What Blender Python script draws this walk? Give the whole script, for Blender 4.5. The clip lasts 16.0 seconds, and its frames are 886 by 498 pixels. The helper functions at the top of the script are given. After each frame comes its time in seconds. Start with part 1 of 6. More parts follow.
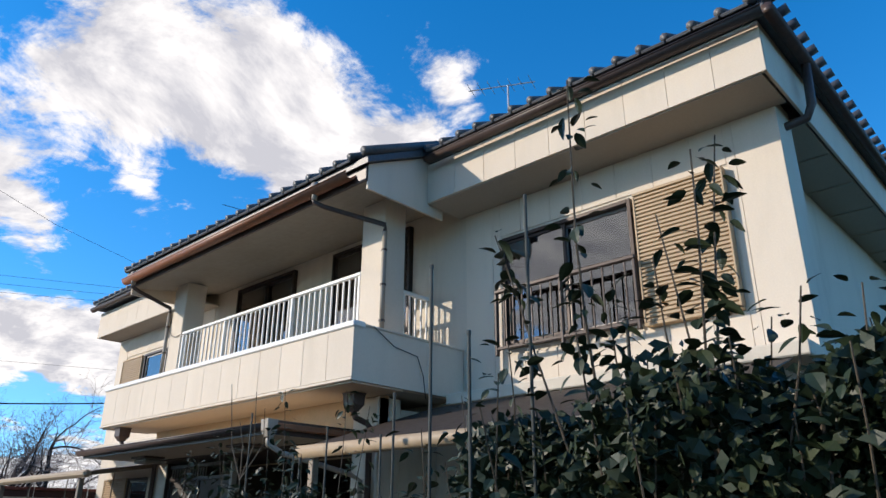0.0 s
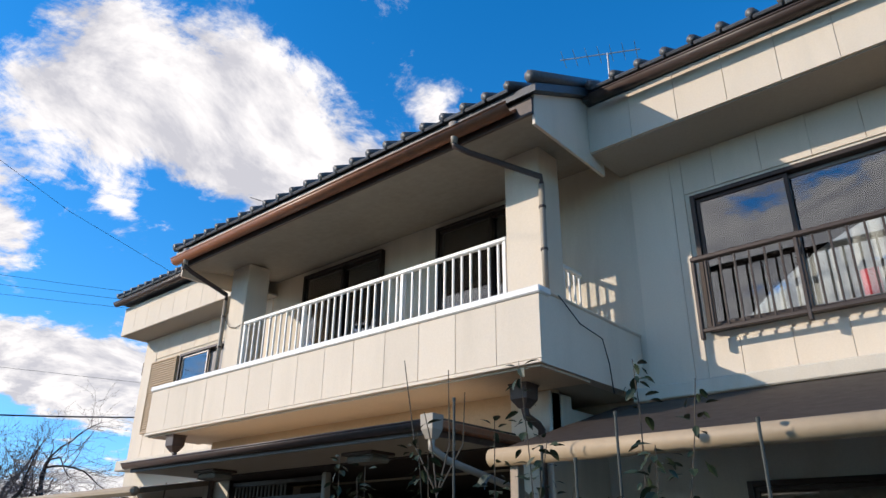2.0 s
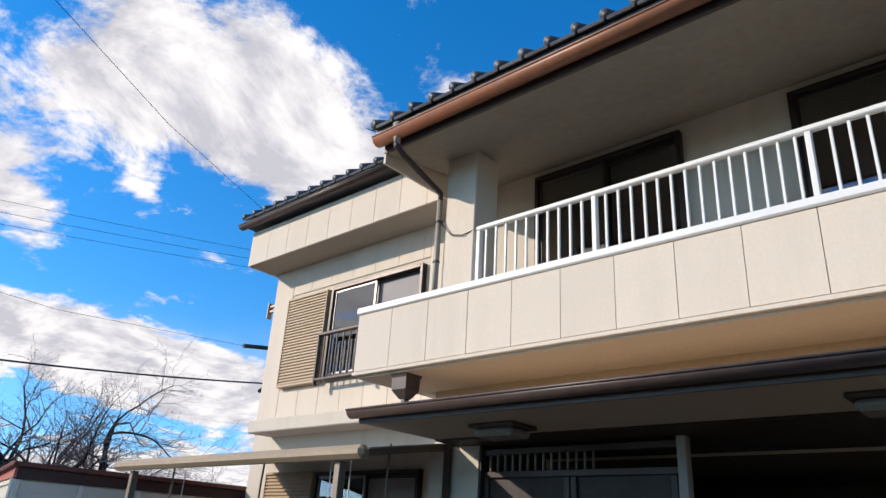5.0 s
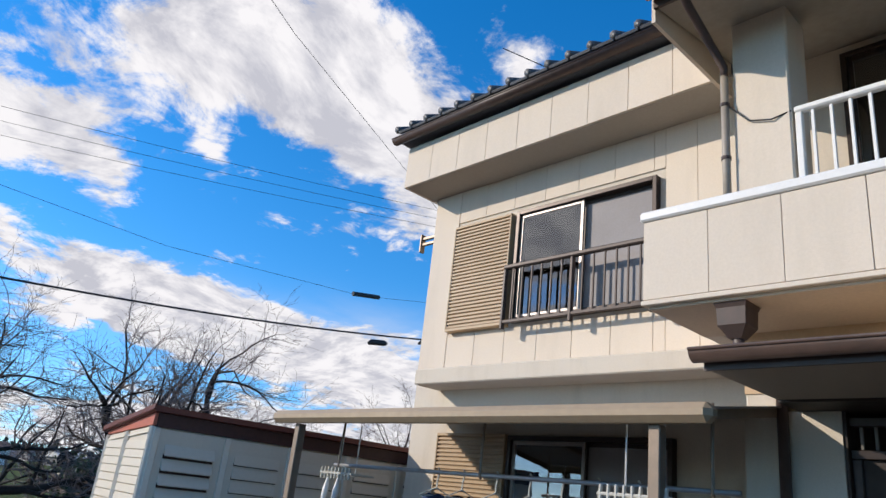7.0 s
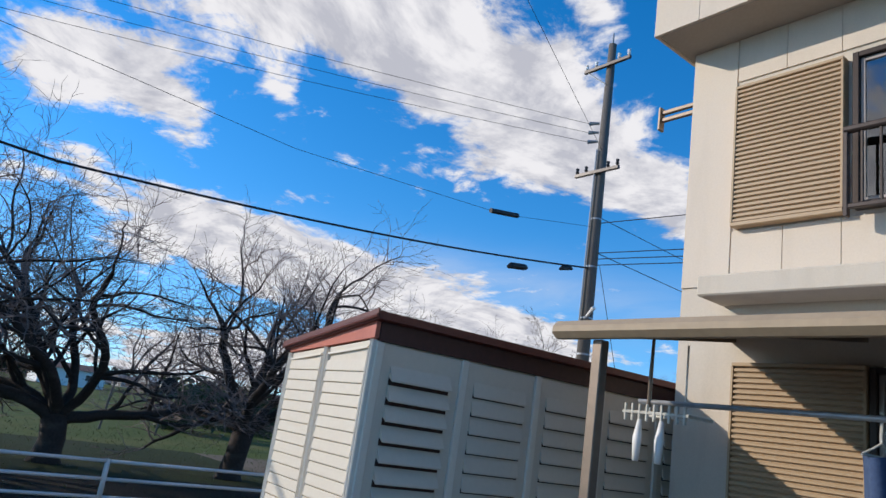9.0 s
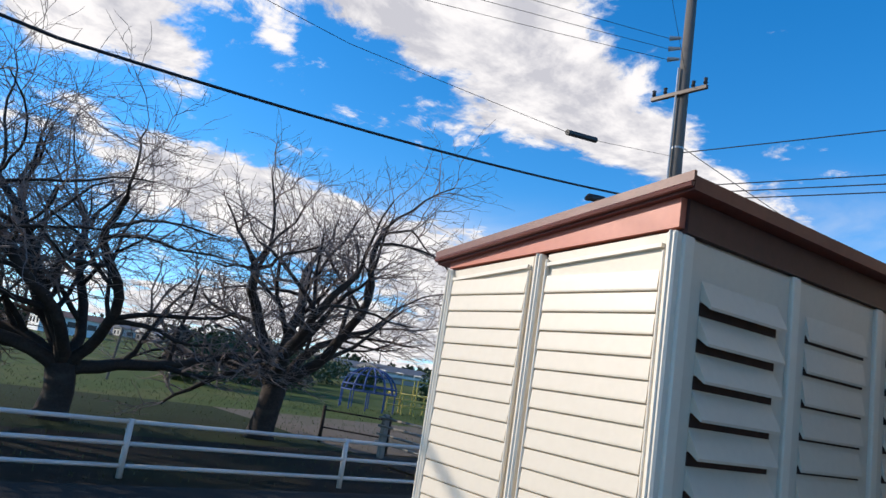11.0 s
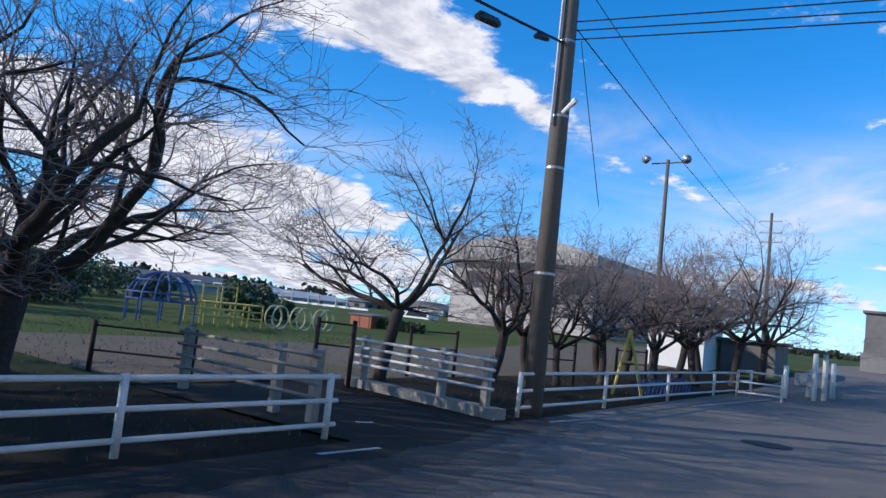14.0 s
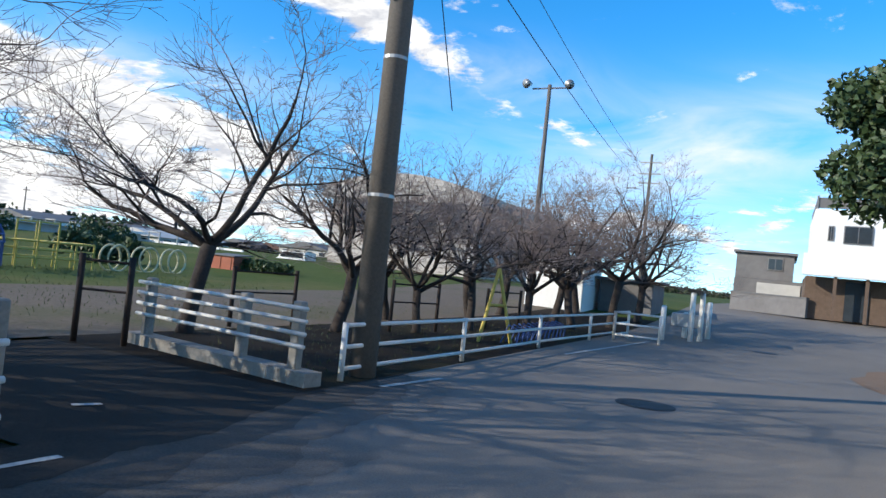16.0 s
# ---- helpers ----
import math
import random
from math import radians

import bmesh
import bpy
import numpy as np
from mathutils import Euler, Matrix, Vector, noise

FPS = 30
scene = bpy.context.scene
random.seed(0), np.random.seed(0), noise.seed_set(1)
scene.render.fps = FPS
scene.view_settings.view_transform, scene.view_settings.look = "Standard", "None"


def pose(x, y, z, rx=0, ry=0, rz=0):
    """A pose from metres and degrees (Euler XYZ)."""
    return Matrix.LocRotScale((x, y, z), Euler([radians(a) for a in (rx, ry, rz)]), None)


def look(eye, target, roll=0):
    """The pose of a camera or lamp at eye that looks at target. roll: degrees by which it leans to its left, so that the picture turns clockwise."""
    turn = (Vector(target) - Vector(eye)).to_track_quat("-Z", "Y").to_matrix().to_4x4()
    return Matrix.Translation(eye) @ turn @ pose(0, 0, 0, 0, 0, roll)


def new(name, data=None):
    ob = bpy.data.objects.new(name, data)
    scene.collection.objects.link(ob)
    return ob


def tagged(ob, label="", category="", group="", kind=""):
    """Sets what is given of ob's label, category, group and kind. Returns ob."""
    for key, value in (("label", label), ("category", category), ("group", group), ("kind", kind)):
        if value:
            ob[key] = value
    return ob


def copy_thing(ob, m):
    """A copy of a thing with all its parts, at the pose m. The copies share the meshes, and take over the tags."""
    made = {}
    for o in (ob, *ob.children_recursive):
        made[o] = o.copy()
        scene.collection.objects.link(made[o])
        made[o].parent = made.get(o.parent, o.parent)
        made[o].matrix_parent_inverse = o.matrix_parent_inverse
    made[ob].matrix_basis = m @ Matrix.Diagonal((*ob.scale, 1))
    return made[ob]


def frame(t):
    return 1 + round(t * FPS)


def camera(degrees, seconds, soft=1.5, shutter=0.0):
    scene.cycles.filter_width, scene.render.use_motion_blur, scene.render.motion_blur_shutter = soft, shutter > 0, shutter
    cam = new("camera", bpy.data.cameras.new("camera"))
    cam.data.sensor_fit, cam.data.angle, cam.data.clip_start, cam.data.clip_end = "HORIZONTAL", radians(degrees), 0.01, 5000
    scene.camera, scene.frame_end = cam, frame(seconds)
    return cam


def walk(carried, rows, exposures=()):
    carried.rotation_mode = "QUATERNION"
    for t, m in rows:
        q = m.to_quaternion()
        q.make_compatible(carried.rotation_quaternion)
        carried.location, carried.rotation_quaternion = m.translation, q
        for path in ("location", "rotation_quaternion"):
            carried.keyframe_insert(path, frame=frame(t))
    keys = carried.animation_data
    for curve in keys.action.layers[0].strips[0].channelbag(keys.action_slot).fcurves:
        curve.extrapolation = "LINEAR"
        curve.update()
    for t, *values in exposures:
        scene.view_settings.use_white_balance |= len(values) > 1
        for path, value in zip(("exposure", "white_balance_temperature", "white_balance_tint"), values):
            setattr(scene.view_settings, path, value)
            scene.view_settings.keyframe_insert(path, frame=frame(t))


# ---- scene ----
cam = camera(64.0, 16.0)
PATH = [
    (0, (0.45, -0.413, 1.749), (-0.821, 0.95, 2.476), 0.3),
    (0.5, (-0.248, -0.253, 1.742), (-1.496, 1.121, 2.488), 0.3),
    (1, (-0.895, -0.257, 1.761), (-2.123, 1.117, 2.538), 0.5),
    (1.5, (-1.541, -0.168, 1.755), (-2.763, 1.209, 2.537), 0.6),
    (2, (-2.219, -0.233, 1.768), (-3.43, 1.145, 2.564), 0.7),
    (2.5, (-2.884, -0.152, 1.727), (-4.088, 1.227, 2.533), 1.2),
    (3, (-3.568, -0.159, 1.721), (-4.773, 1.218, 2.529), 1.7),
    (3.5, (-4.31, -0.006, 1.713), (-5.51, 1.374, 2.522), 2.0),
    (6, (-7.596, 0.294, 1.825), (-8.923, 1.601, 2.552), 5.3),
    (6.5, (-8.2, 0.436, 1.837), (-9.566, 1.722, 2.528), 6.0),
    (7, (-8.837, 0.456, 1.844), (-10.233, 1.72, 2.519), 6.7),
    (7.5, (-9.547, 0.509, 1.823), (-10.973, 1.755, 2.467), 7.0),
    (8, (-10.202, 0.562, 1.811), (-11.665, 1.781, 2.423), 7.6),
    (8.5, (-10.906, 0.609, 1.809), (-12.417, 1.802, 2.35), 8.0),
    (9, (-11.591, 0.663, 1.722), (-13.134, 1.836, 2.215), 8.6),
    (11.5, (-14.701, 1.266, 1.56), (-16.233, 2.514, 1.872), 9.0),
    (12, (-15.344, 1.494, 1.51), (-16.832, 2.803, 1.777), 8.2),
    (12.5, (-15.987, 1.842, 1.474), (-17.427, 3.206, 1.732), 7.8),
    (13, (-16.549, 2.267, 1.416), (-17.841, 3.777, 1.641), 7.1),
    (13.5, (-17.059, 2.778, 1.447), (-18.276, 4.351, 1.658), 6.7),
    (14, (-17.403, 3.326, 1.403), (-18.547, 4.956, 1.583), 6.3),
    (14.5, (-17.696, 3.945, 1.412), (-18.784, 5.616, 1.564), 5.9),
    (15, (-17.812, 4.584, 1.423), (-18.833, 6.3, 1.532), 5.7),
    (15.5, (-17.936, 5.296, 1.425), (-18.887, 7.054, 1.513), 5.7),
    (16, (-17.971, 6.003, 1.416), (-18.844, 7.802, 1.466), 6.0),
]
walk(cam, [(t, look(eye, target, roll)) for t, eye, target, roll in PATH],
     [(0.0, 0.0, 6600, 13), (6.0, -0.08, 6500, 14), (9.0, -0.28, 6350, 13), (11.5, -0.04, 6600, 13), (12.5, -0.22, 6400, 14), (13.5, -0.22, 5950, 16), (16.0, 0.2, 6500, 9)])

import functools

# ---- world, sun and exposure ----
SUN_FROM = Vector((-1.05, -1.0, 0.62)).normalized()
world = bpy.data.worlds.new("sky")
scene.world = world
world.use_nodes = True


def sky_nodes():
    nt = world.node_tree
    nt.nodes.clear()
    n, l = nt.nodes, nt.links
    out = n.new("ShaderNodeOutputWorld")
    bg = n.new("ShaderNodeBackground")
    bg.inputs["Strength"].default_value = SKY_STRENGTH
    sky = n.new("ShaderNodeTexSky")
    sky.sky_type = "NISHITA"
    sky.sun_disc = False
    sky.sun_elevation = math.asin(SUN_FROM.z)
    sky.sun_rotation = math.atan2(SUN_FROM.x, SUN_FROM.y)
    sky.dust_density, sky.ozone_density, sky.air_density = 0.1, 4.0, 1.0
    hsv = n.new("ShaderNodeHueSaturation")
    hsv.inputs["Saturation"].default_value = 1.32
    hsv.inputs["Value"].default_value = 1.75
    l.new(sky.outputs[0], hsv.inputs["Color"])
    co = n.new("ShaderNodeTexCoord")
    sep = n.new("ShaderNodeSeparateXYZ")
    l.new(co.outputs["Generated"], sep.inputs[0])
    lift = n.new("ShaderNodeVectorMath")
    lift.operation = "MULTIPLY_ADD"
    lift.inputs[1].default_value = (1, 1, 0.9)
    lift.inputs[2].default_value = (0, 0, 0.06)
    l.new(co.outputs["Generated"], lift.inputs[0])
    l.new(lift.outputs[0], sky.inputs[0])

    def math_node(op, a, b=None, c=None, clamp=False):
        m = n.new("ShaderNodeMath")
        m.operation = op
        m.use_clamp = clamp
        for i, v in enumerate((a, b, c)):
            if v is None:
                continue
            if isinstance(v, (int, float)):
                m.inputs[i].default_value = v
            else:
                l.new(v, m.inputs[i])
        return m.outputs[0]

    # clouds lie on a flat layer, so that they shrink towards the horizon
    up = math_node("ADD", math_node("MAXIMUM", sep.outputs[2], 0.0), 0.16)
    cx = math_node("DIVIDE", sep.outputs[0], up)
    cy = math_node("DIVIDE", sep.outputs[1], up)
    comb = n.new("ShaderNodeCombineXYZ")
    l.new(cx, comb.inputs[0])
    l.new(cy, comb.inputs[1])

    def clouds(scale, detail, rough, seed, distort=0.4, shift=(0, 0, 0)):
        mp = n.new("ShaderNodeMapping")
        mp.inputs["Location"].default_value = (seed + shift[0], seed * 0.7 + shift[1], seed * 1.3)
        l.new(comb.outputs[0], mp.inputs[0])
        t = n.new("ShaderNodeTexNoise")
        t.inputs["Scale"].default_value = scale
        t.inputs["Detail"].default_value = detail
        t.inputs["Roughness"].default_value = rough
        t.inputs["Distortion"].default_value = distort
        l.new(mp.outputs[0], t.inputs["Vector"])
        return t.outputs["Fac"]

    shape = math_node("MULTIPLY_ADD", clouds(2.0, 10, 0.62, 3.1), 1.0, -0.5)
    toward = math_node("MULTIPLY_ADD", clouds(2.0, 10, 0.62, 3.1, 0.4, (0.05, 0.04, 0)), 1.0, -0.5)
    fine = math_node("MULTIPLY_ADD", clouds(6.0, 9, 0.66, 8.2), 0.9, -0.45)

    def bank(az, el, width, height, tilt, weight):
        a, e = radians(az), radians(el)
        d = Vector((-math.sin(a) * math.cos(e), math.cos(a) * math.cos(e), math.sin(e)))
        side = Vector((math.cos(a), math.sin(a), 0))
        upv = side.cross(d)
        s2 = side * math.cos(radians(tilt)) + upv * math.sin(radians(tilt))
        u2 = upv * math.cos(radians(tilt)) - side * math.sin(radians(tilt))
        tot = None
        for v, size in ((s2, width), (u2, height)):
            dot = n.new("ShaderNodeVectorMath")
            dot.operation = "DOT_PRODUCT"
            l.new(co.outputs["Generated"], dot.inputs[0])
            dot.inputs[1].default_value = v
            q = math_node("DIVIDE", dot.outputs["Value"], size)
            q = math_node("MULTIPLY", q, q)
            tot = q if tot is None else math_node("ADD", tot, q)
        front = n.new("ShaderNodeVectorMath")
        front.operation = "DOT_PRODUCT"
        l.new(co.outputs["Generated"], front.inputs[0])
        front.inputs[1].default_value = d
        ahead = math_node("GREATER_THAN", front.outputs["Value"], 0.0)
        blob = math_node("MULTIPLY", math_node("POWER", 2.718, math_node("MULTIPLY", tot, -1.0)), weight)
        blob = math_node("MULTIPLY", blob, ahead)
        return blob

    bias = functools.reduce(lambda a, b: math_node("ADD", a, b), [bank(*b) for b in BANKS])
    haze = functools.reduce(lambda a, b: math_node("ADD", a, b), [bank(*b) for b in VEILS])
    dens = math_node("ADD", math_node("ADD", math_node("MULTIPLY", shape, 1.7), fine), math_node("ADD", bias, -0.22))
    cover = n.new("ShaderNodeMapRange")
    cover.interpolation_type = "SMOOTHSTEP"
    cover.inputs["From Min"].default_value = -0.03
    cover.inputs["From Max"].default_value = 0.20
    l.new(dens, cover.inputs["Value"])
    # lit and shaded sides of the puffs, painted from the slope of the shape
    thick = n.new("ShaderNodeMapRange")
    thick.inputs["From Min"].default_value = -0.075
    thick.inputs["From Max"].default_value = 0.055
    l.new(math_node("SUBTRACT", shape, toward), thick.inputs["Value"])
    grey = n.new("ShaderNodeMix")
    grey.data_type = "RGBA"
    grey.inputs["A"].default_value = (*CLOUD_SHADE, 1)
    grey.inputs["B"].default_value = (*CLOUD_LIT, 1)
    l.new(thick.outputs[0], grey.inputs["Factor"])
    mix = n.new("ShaderNodeMix")
    mix.data_type = "RGBA"
    l.new(cover.outputs[0], mix.inputs["Factor"])
    # thin high cirrus below the blue
    veil = n.new("ShaderNodeMix")
    veil.data_type = "RGBA"
    streaks = math_node("MULTIPLY_ADD", clouds(1.3, 7, 0.55, 5.5, 1.4), 2.6, -0.75, True)
    l.new(math_node("MULTIPLY", haze, streaks, None, True), veil.inputs["Factor"])
    l.new(hsv.outputs[0], veil.inputs["A"])
    veil.inputs["B"].default_value = (6.4, 6.6, 6.9, 1)
    l.new(veil.outputs["Result"], mix.inputs["A"])
    l.new(grey.outputs["Result"], mix.inputs["B"])
    l.new(mix.outputs["Result"], bg.inputs["Color"])
    l.new(bg.outputs[0], out.inputs[0])


SKY_STRENGTH = 0.14
CLOUD_LIT = (7.5, 7.45, 7.4)
CLOUD_SHADE = (4.5, 4.6, 5.0)
# cloud banks: bearing, height, half width, half height, slant, density
BANKS = [
    (63, 31, 0.25, 0.115, -16, 0.62),
    (47, 25, 0.17, 0.075, -25, 0.55),
    (37, 21, 0.09, 0.035, -20, 0.45),
    (28, 16.5, 0.09, 0.028, -22, 0.42),
    (79.5, 21.5, 0.105, 0.042, -10, 0.66),
    (73, 12.5, 0.16, 0.045, -4, 0.70),
    (58, 9.8, 0.20, 0.050, -6, 0.78),
    (46, 8.2, 0.12, 0.034, -6, 0.50),
    (56, 3.0, 0.45, 0.045, 0, 0.72),
    (68.5, 24, 0.030, 0.014, -15, 0.34),
    (74, 17, 0.030, 0.012, -15, 0.34),
    (42, 34.5, 0.05, 0.035, -45, 0.30),
    (8, 5, 0.35, 0.025, 2, 0.22),
    # out of view: banks added for window reflections and fill light
    (146, 24, 0.50, 0.22, 8, 0.72),
    (200, 30, 0.45, 0.15, -10, 0.36),
    (-90, 25, 0.5, 0.15, 0, 0.3),
]
# thin veils: the same numbers
VEILS = [(5, 11.0, 0.22, 0.065, 10, 0.95), (20, 15, 0.14, 0.04, -8, 0.6), (52, 12, 0.4, 0.04, 0, 0.4), (10, 4, 0.4, 0.04, 0, 0.5)]
sky_nodes()
sun = new("sun", bpy.data.lights.new("sun", "SUN"))
sun.data.energy = 4.6
sun.data.angle = radians(0.5)
sun.data.color = (1.0, 0.91, 0.78)
sun.matrix_world = look((0, 0, 30), tuple(Vector((0, 0, 30)) - SUN_FROM))

# ---- materials ----


def ramp_pair(n, l, fac, a, b, lo=0.3, hi=0.7):
    r = n.new("ShaderNodeValToRGB")
    r.color_ramp.elements[0].position, r.color_ramp.elements[1].position = lo, hi
    r.color_ramp.elements[0].color = (*a, 1)
    r.color_ramp.elements[1].color = (*b, 1)
    l.new(fac, r.inputs[0])
    return r.outputs[0]


def noise_node(n, l, co, scale, detail=6, rough=0.6, stretch=(1, 1, 1)):
    mp = n.new("ShaderNodeMapping")
    mp.inputs["Scale"].default_value = stretch
    l.new(co, mp.inputs[0])
    t = n.new("ShaderNodeTexNoise")
    t.inputs["Scale"].default_value = scale
    t.inputs["Detail"].default_value = detail
    t.inputs["Roughness"].default_value = rough
    l.new(mp.outputs[0], t.inputs["Vector"])
    return t.outputs["Fac"]


def surface(name, colour, other=None, rough=0.7, metal=0.0, big=0.6, small=30.0, bump=0.15, stain=None, stain_amount=0.5,
            streak=(1, 1, 1), piece=0.0, spec=0.4, bump_scale=None):
    """A material with variation at two scales, stains and a fine relief, sized in metres."""
    m = bpy.data.materials.new(name)
    m.use_nodes = True
    n, l = m.node_tree.nodes, m.node_tree.links
    b = n["Principled BSDF"]
    b.inputs["Metallic"].default_value = metal
    b.inputs["Specular IOR Level"].default_value = spec
    geo = n.new("ShaderNodeNewGeometry")
    co = geo.outputs["Position"]
    other = other or tuple(c * 0.8 for c in colour)
    col = ramp_pair(n, l, noise_node(n, l, co, small, 5, 0.6), other, colour, 0.25, 0.7)
    mixer = n.new("ShaderNodeMix")
    mixer.data_type = "RGBA"
    big_fac = noise_node(n, l, co, big, 7, 0.65, streak)
    fac = n.new("ShaderNodeMapRange")
    fac.inputs["From Min"].default_value = 0.5
    fac.inputs["From Max"].default_value = 0.75
    fac.inputs["To Max"].default_value = stain_amount
    l.new(big_fac, fac.inputs["Value"])
    l.new(fac.outputs[0], mixer.inputs["Factor"])
    l.new(col, mixer.inputs["A"])
    mixer.inputs["B"].default_value = (*(stain or tuple(c * 0.6 for c in colour)), 1)
    result = mixer.outputs["Result"]
    if piece:
        info = n.new("ShaderNodeObjectInfo")
        rng = n.new("ShaderNodeMapRange")
        rng.inputs["To Min"].default_value = 1 - piece
        rng.inputs["To Max"].default_value = 1 + piece
        l.new(info.outputs["Random"], rng.inputs["Value"])
        h = n.new("ShaderNodeHueSaturation")
        l.new(rng.outputs[0], h.inputs["Value"])
        l.new(result, h.inputs["Color"])
        result = h.outputs[0]
    l.new(result, b.inputs["Base Color"])
    rr = n.new("ShaderNodeMapRange")
    rr.inputs["To Min"].default_value = max(0.02, rough - 0.12)
    rr.inputs["To Max"].default_value = min(1, rough + 0.12)
    l.new(big_fac, rr.inputs["Value"])
    l.new(rr.outputs[0], b.inputs["Roughness"])
    if bump:
        bp = n.new("ShaderNodeBump")
        bp.inputs["Strength"].default_value = bump
        bp.inputs["Distance"].default_value = 0.01
        l.new(noise_node(n, l, co, bump_scale or small * 2, 6, 0.7), bp.inputs["Height"])
        l.new(bp.outputs[0], b.inputs["Normal"])
    return m


def glass(name, tint=(0.9, 0.95, 0.95), rough=0.0, clear=0.75):
    m = bpy.data.materials.new(name)
    m.use_nodes = True
    n, l = m.node_tree.nodes, m.node_tree.links
    n.remove(n["Principled BSDF"])
    t = n.new("ShaderNodeBsdfTransparent")
    t.inputs[0].default_value = (*tint, 1)
    g = n.new("ShaderNodeBsdfGlossy")
    g.inputs["Roughness"].default_value = rough
    g.inputs["Color"].default_value = (0.95, 0.97, 1, 1)
    f = n.new("ShaderNodeFresnel")
    f.inputs[0].default_value = 2.5
    mx = n.new("ShaderNodeMixShader")
    l.new(f.outputs[0], mx.inputs[0])
    l.new(t.outputs[0], mx.inputs[1])
    l.new(g.outputs[0], mx.inputs[2])
    l.new(mx.outputs[0], n["Material Output"].inputs[0])
    return m


SIDING = surface("cream siding", (0.70, 0.605, 0.49), (0.645, 0.555, 0.445), 0.8, big=0.9, small=60, bump=0.25, stain=(0.50, 0.44, 0.35), stain_amount=0.35, streak=(3, 3, 0.6), piece=0.03)
MORTAR = surface("wall render", (0.66, 0.585, 0.475), (0.60, 0.53, 0.43), 0.88, big=1.1, small=80, bump=0.5, stain=(0.42, 0.37, 0.29), stain_amount=0.4, streak=(3, 3, 0.5))
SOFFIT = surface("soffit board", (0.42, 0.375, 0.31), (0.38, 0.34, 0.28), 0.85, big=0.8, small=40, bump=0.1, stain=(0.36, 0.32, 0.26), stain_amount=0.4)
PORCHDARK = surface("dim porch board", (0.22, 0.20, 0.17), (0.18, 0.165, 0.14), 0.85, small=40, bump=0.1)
UNDER = surface("tan underside board", (0.66, 0.53, 0.385), (0.58, 0.465, 0.335), 0.85, small=40, bump=0.1)
TANWALL = surface("tan lower wall", (0.62, 0.44, 0.27), (0.54, 0.385, 0.235), 0.85, small=50, bump=0.3)
WHITE = surface("white paint", (0.80, 0.79, 0.76), (0.74, 0.73, 0.69), 0.45, small=25, bump=0.05, stain=(0.55, 0.52, 0.45), stain_amount=0.25)
BRONZE = surface("dark bronze aluminium", (0.055, 0.038, 0.030), (0.035, 0.025, 0.02), 0.4, metal=0.5, small=30, bump=0.03)
GUTTER = surface("brown gutter", (0.31, 0.115, 0.052), (0.19, 0.08, 0.042), 0.4, small=12, bump=0.05, stain=(0.25, 0.12, 0.07), stain_amount=0.6)
PIPE = surface("brown drain pipe", (0.085, 0.055, 0.045), (0.05, 0.035, 0.03), 0.45, small=12, bump=0.05)
TILE = surface("grey roof tile", (0.10, 0.105, 0.115), (0.06, 0.062, 0.07), 0.42, big=2.0, small=35, bump=0.2, stain=(0.17, 0.16, 0.14), stain_amount=0.5, piece=0.2)
SHUTTER = surface("tan metal shutter", (0.47, 0.335, 0.20), (0.42, 0.30, 0.18), 0.55, small=25, bump=0.05, stain=(0.33, 0.23, 0.13), stain_amount=0.3, streak=(1, 1, 4))
FRAME = surface("brown window frame", (0.05, 0.036, 0.03), (0.035, 0.026, 0.022), 0.4, metal=0.4, small=20, bump=0.02)
SILVER = surface("dull aluminium", (0.30, 0.27, 0.25), (0.25, 0.225, 0.205), 0.4, metal=0.7, small=20, bump=0.03)
RAILWOOD = surface("faded brown rail", (0.065, 0.047, 0.04), (0.045, 0.033, 0.029), 0.5, metal=0.2, small=25, bump=0.05)
GLASS = glass("window glass")
CURTAIN = surface("pale curtain", (0.42, 0.40, 0.38), (0.36, 0.34, 0.32), 0.9, small=18, bump=0.2)
FROST = surface("frosted pane", (0.27, 0.25, 0.245), (0.24, 0.22, 0.215), 0.6, small=60, bump=0.1)
# inner walls coloured dark so the rooms and the porch recess read unlit
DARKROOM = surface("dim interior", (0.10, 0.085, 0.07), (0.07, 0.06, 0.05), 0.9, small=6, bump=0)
BEAM = surface("tan beam paint", (0.40, 0.30, 0.19), (0.33, 0.25, 0.16), 0.55, small=15, bump=0.1, stain=(0.25, 0.19, 0.13), stain_amount=0.5, streak=(0.4, 3, 3))
TERRACE = surface("terrace aluminium", (0.25, 0.19, 0.14), (0.2, 0.155, 0.115), 0.45, metal=0.3, small=15, bump=0.05)
SHEDWALL = surface("cream steel siding", (0.67, 0.60, 0.485), (0.63, 0.565, 0.455), 0.42, big=1.5, small=30, bump=0.04, stain=(0.60, 0.54, 0.43), stain_amount=0.3, streak=(1, 1, 0.4))
SHEDTRIM = surface("cream steel trim", (0.77, 0.705, 0.585), (0.73, 0.665, 0.55), 0.4, small=30, bump=0.03)
MAROON = surface("maroon shed roof", (0.155, 0.042, 0.030), (0.11, 0.032, 0.025), 0.45, small=20, bump=0.08, stain=(0.09, 0.03, 0.025), stain_amount=0.5)
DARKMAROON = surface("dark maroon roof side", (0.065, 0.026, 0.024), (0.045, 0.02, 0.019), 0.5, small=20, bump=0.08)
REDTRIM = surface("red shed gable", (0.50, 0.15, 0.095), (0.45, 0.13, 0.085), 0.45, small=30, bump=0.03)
# rust brown, also used for shade lines painted below the louvres
SLOT = surface("dark louvre slot, rust and shade line", (0.06, 0.03, 0.022), (0.03, 0.018, 0.015), 0.9, small=25, bump=0.1)
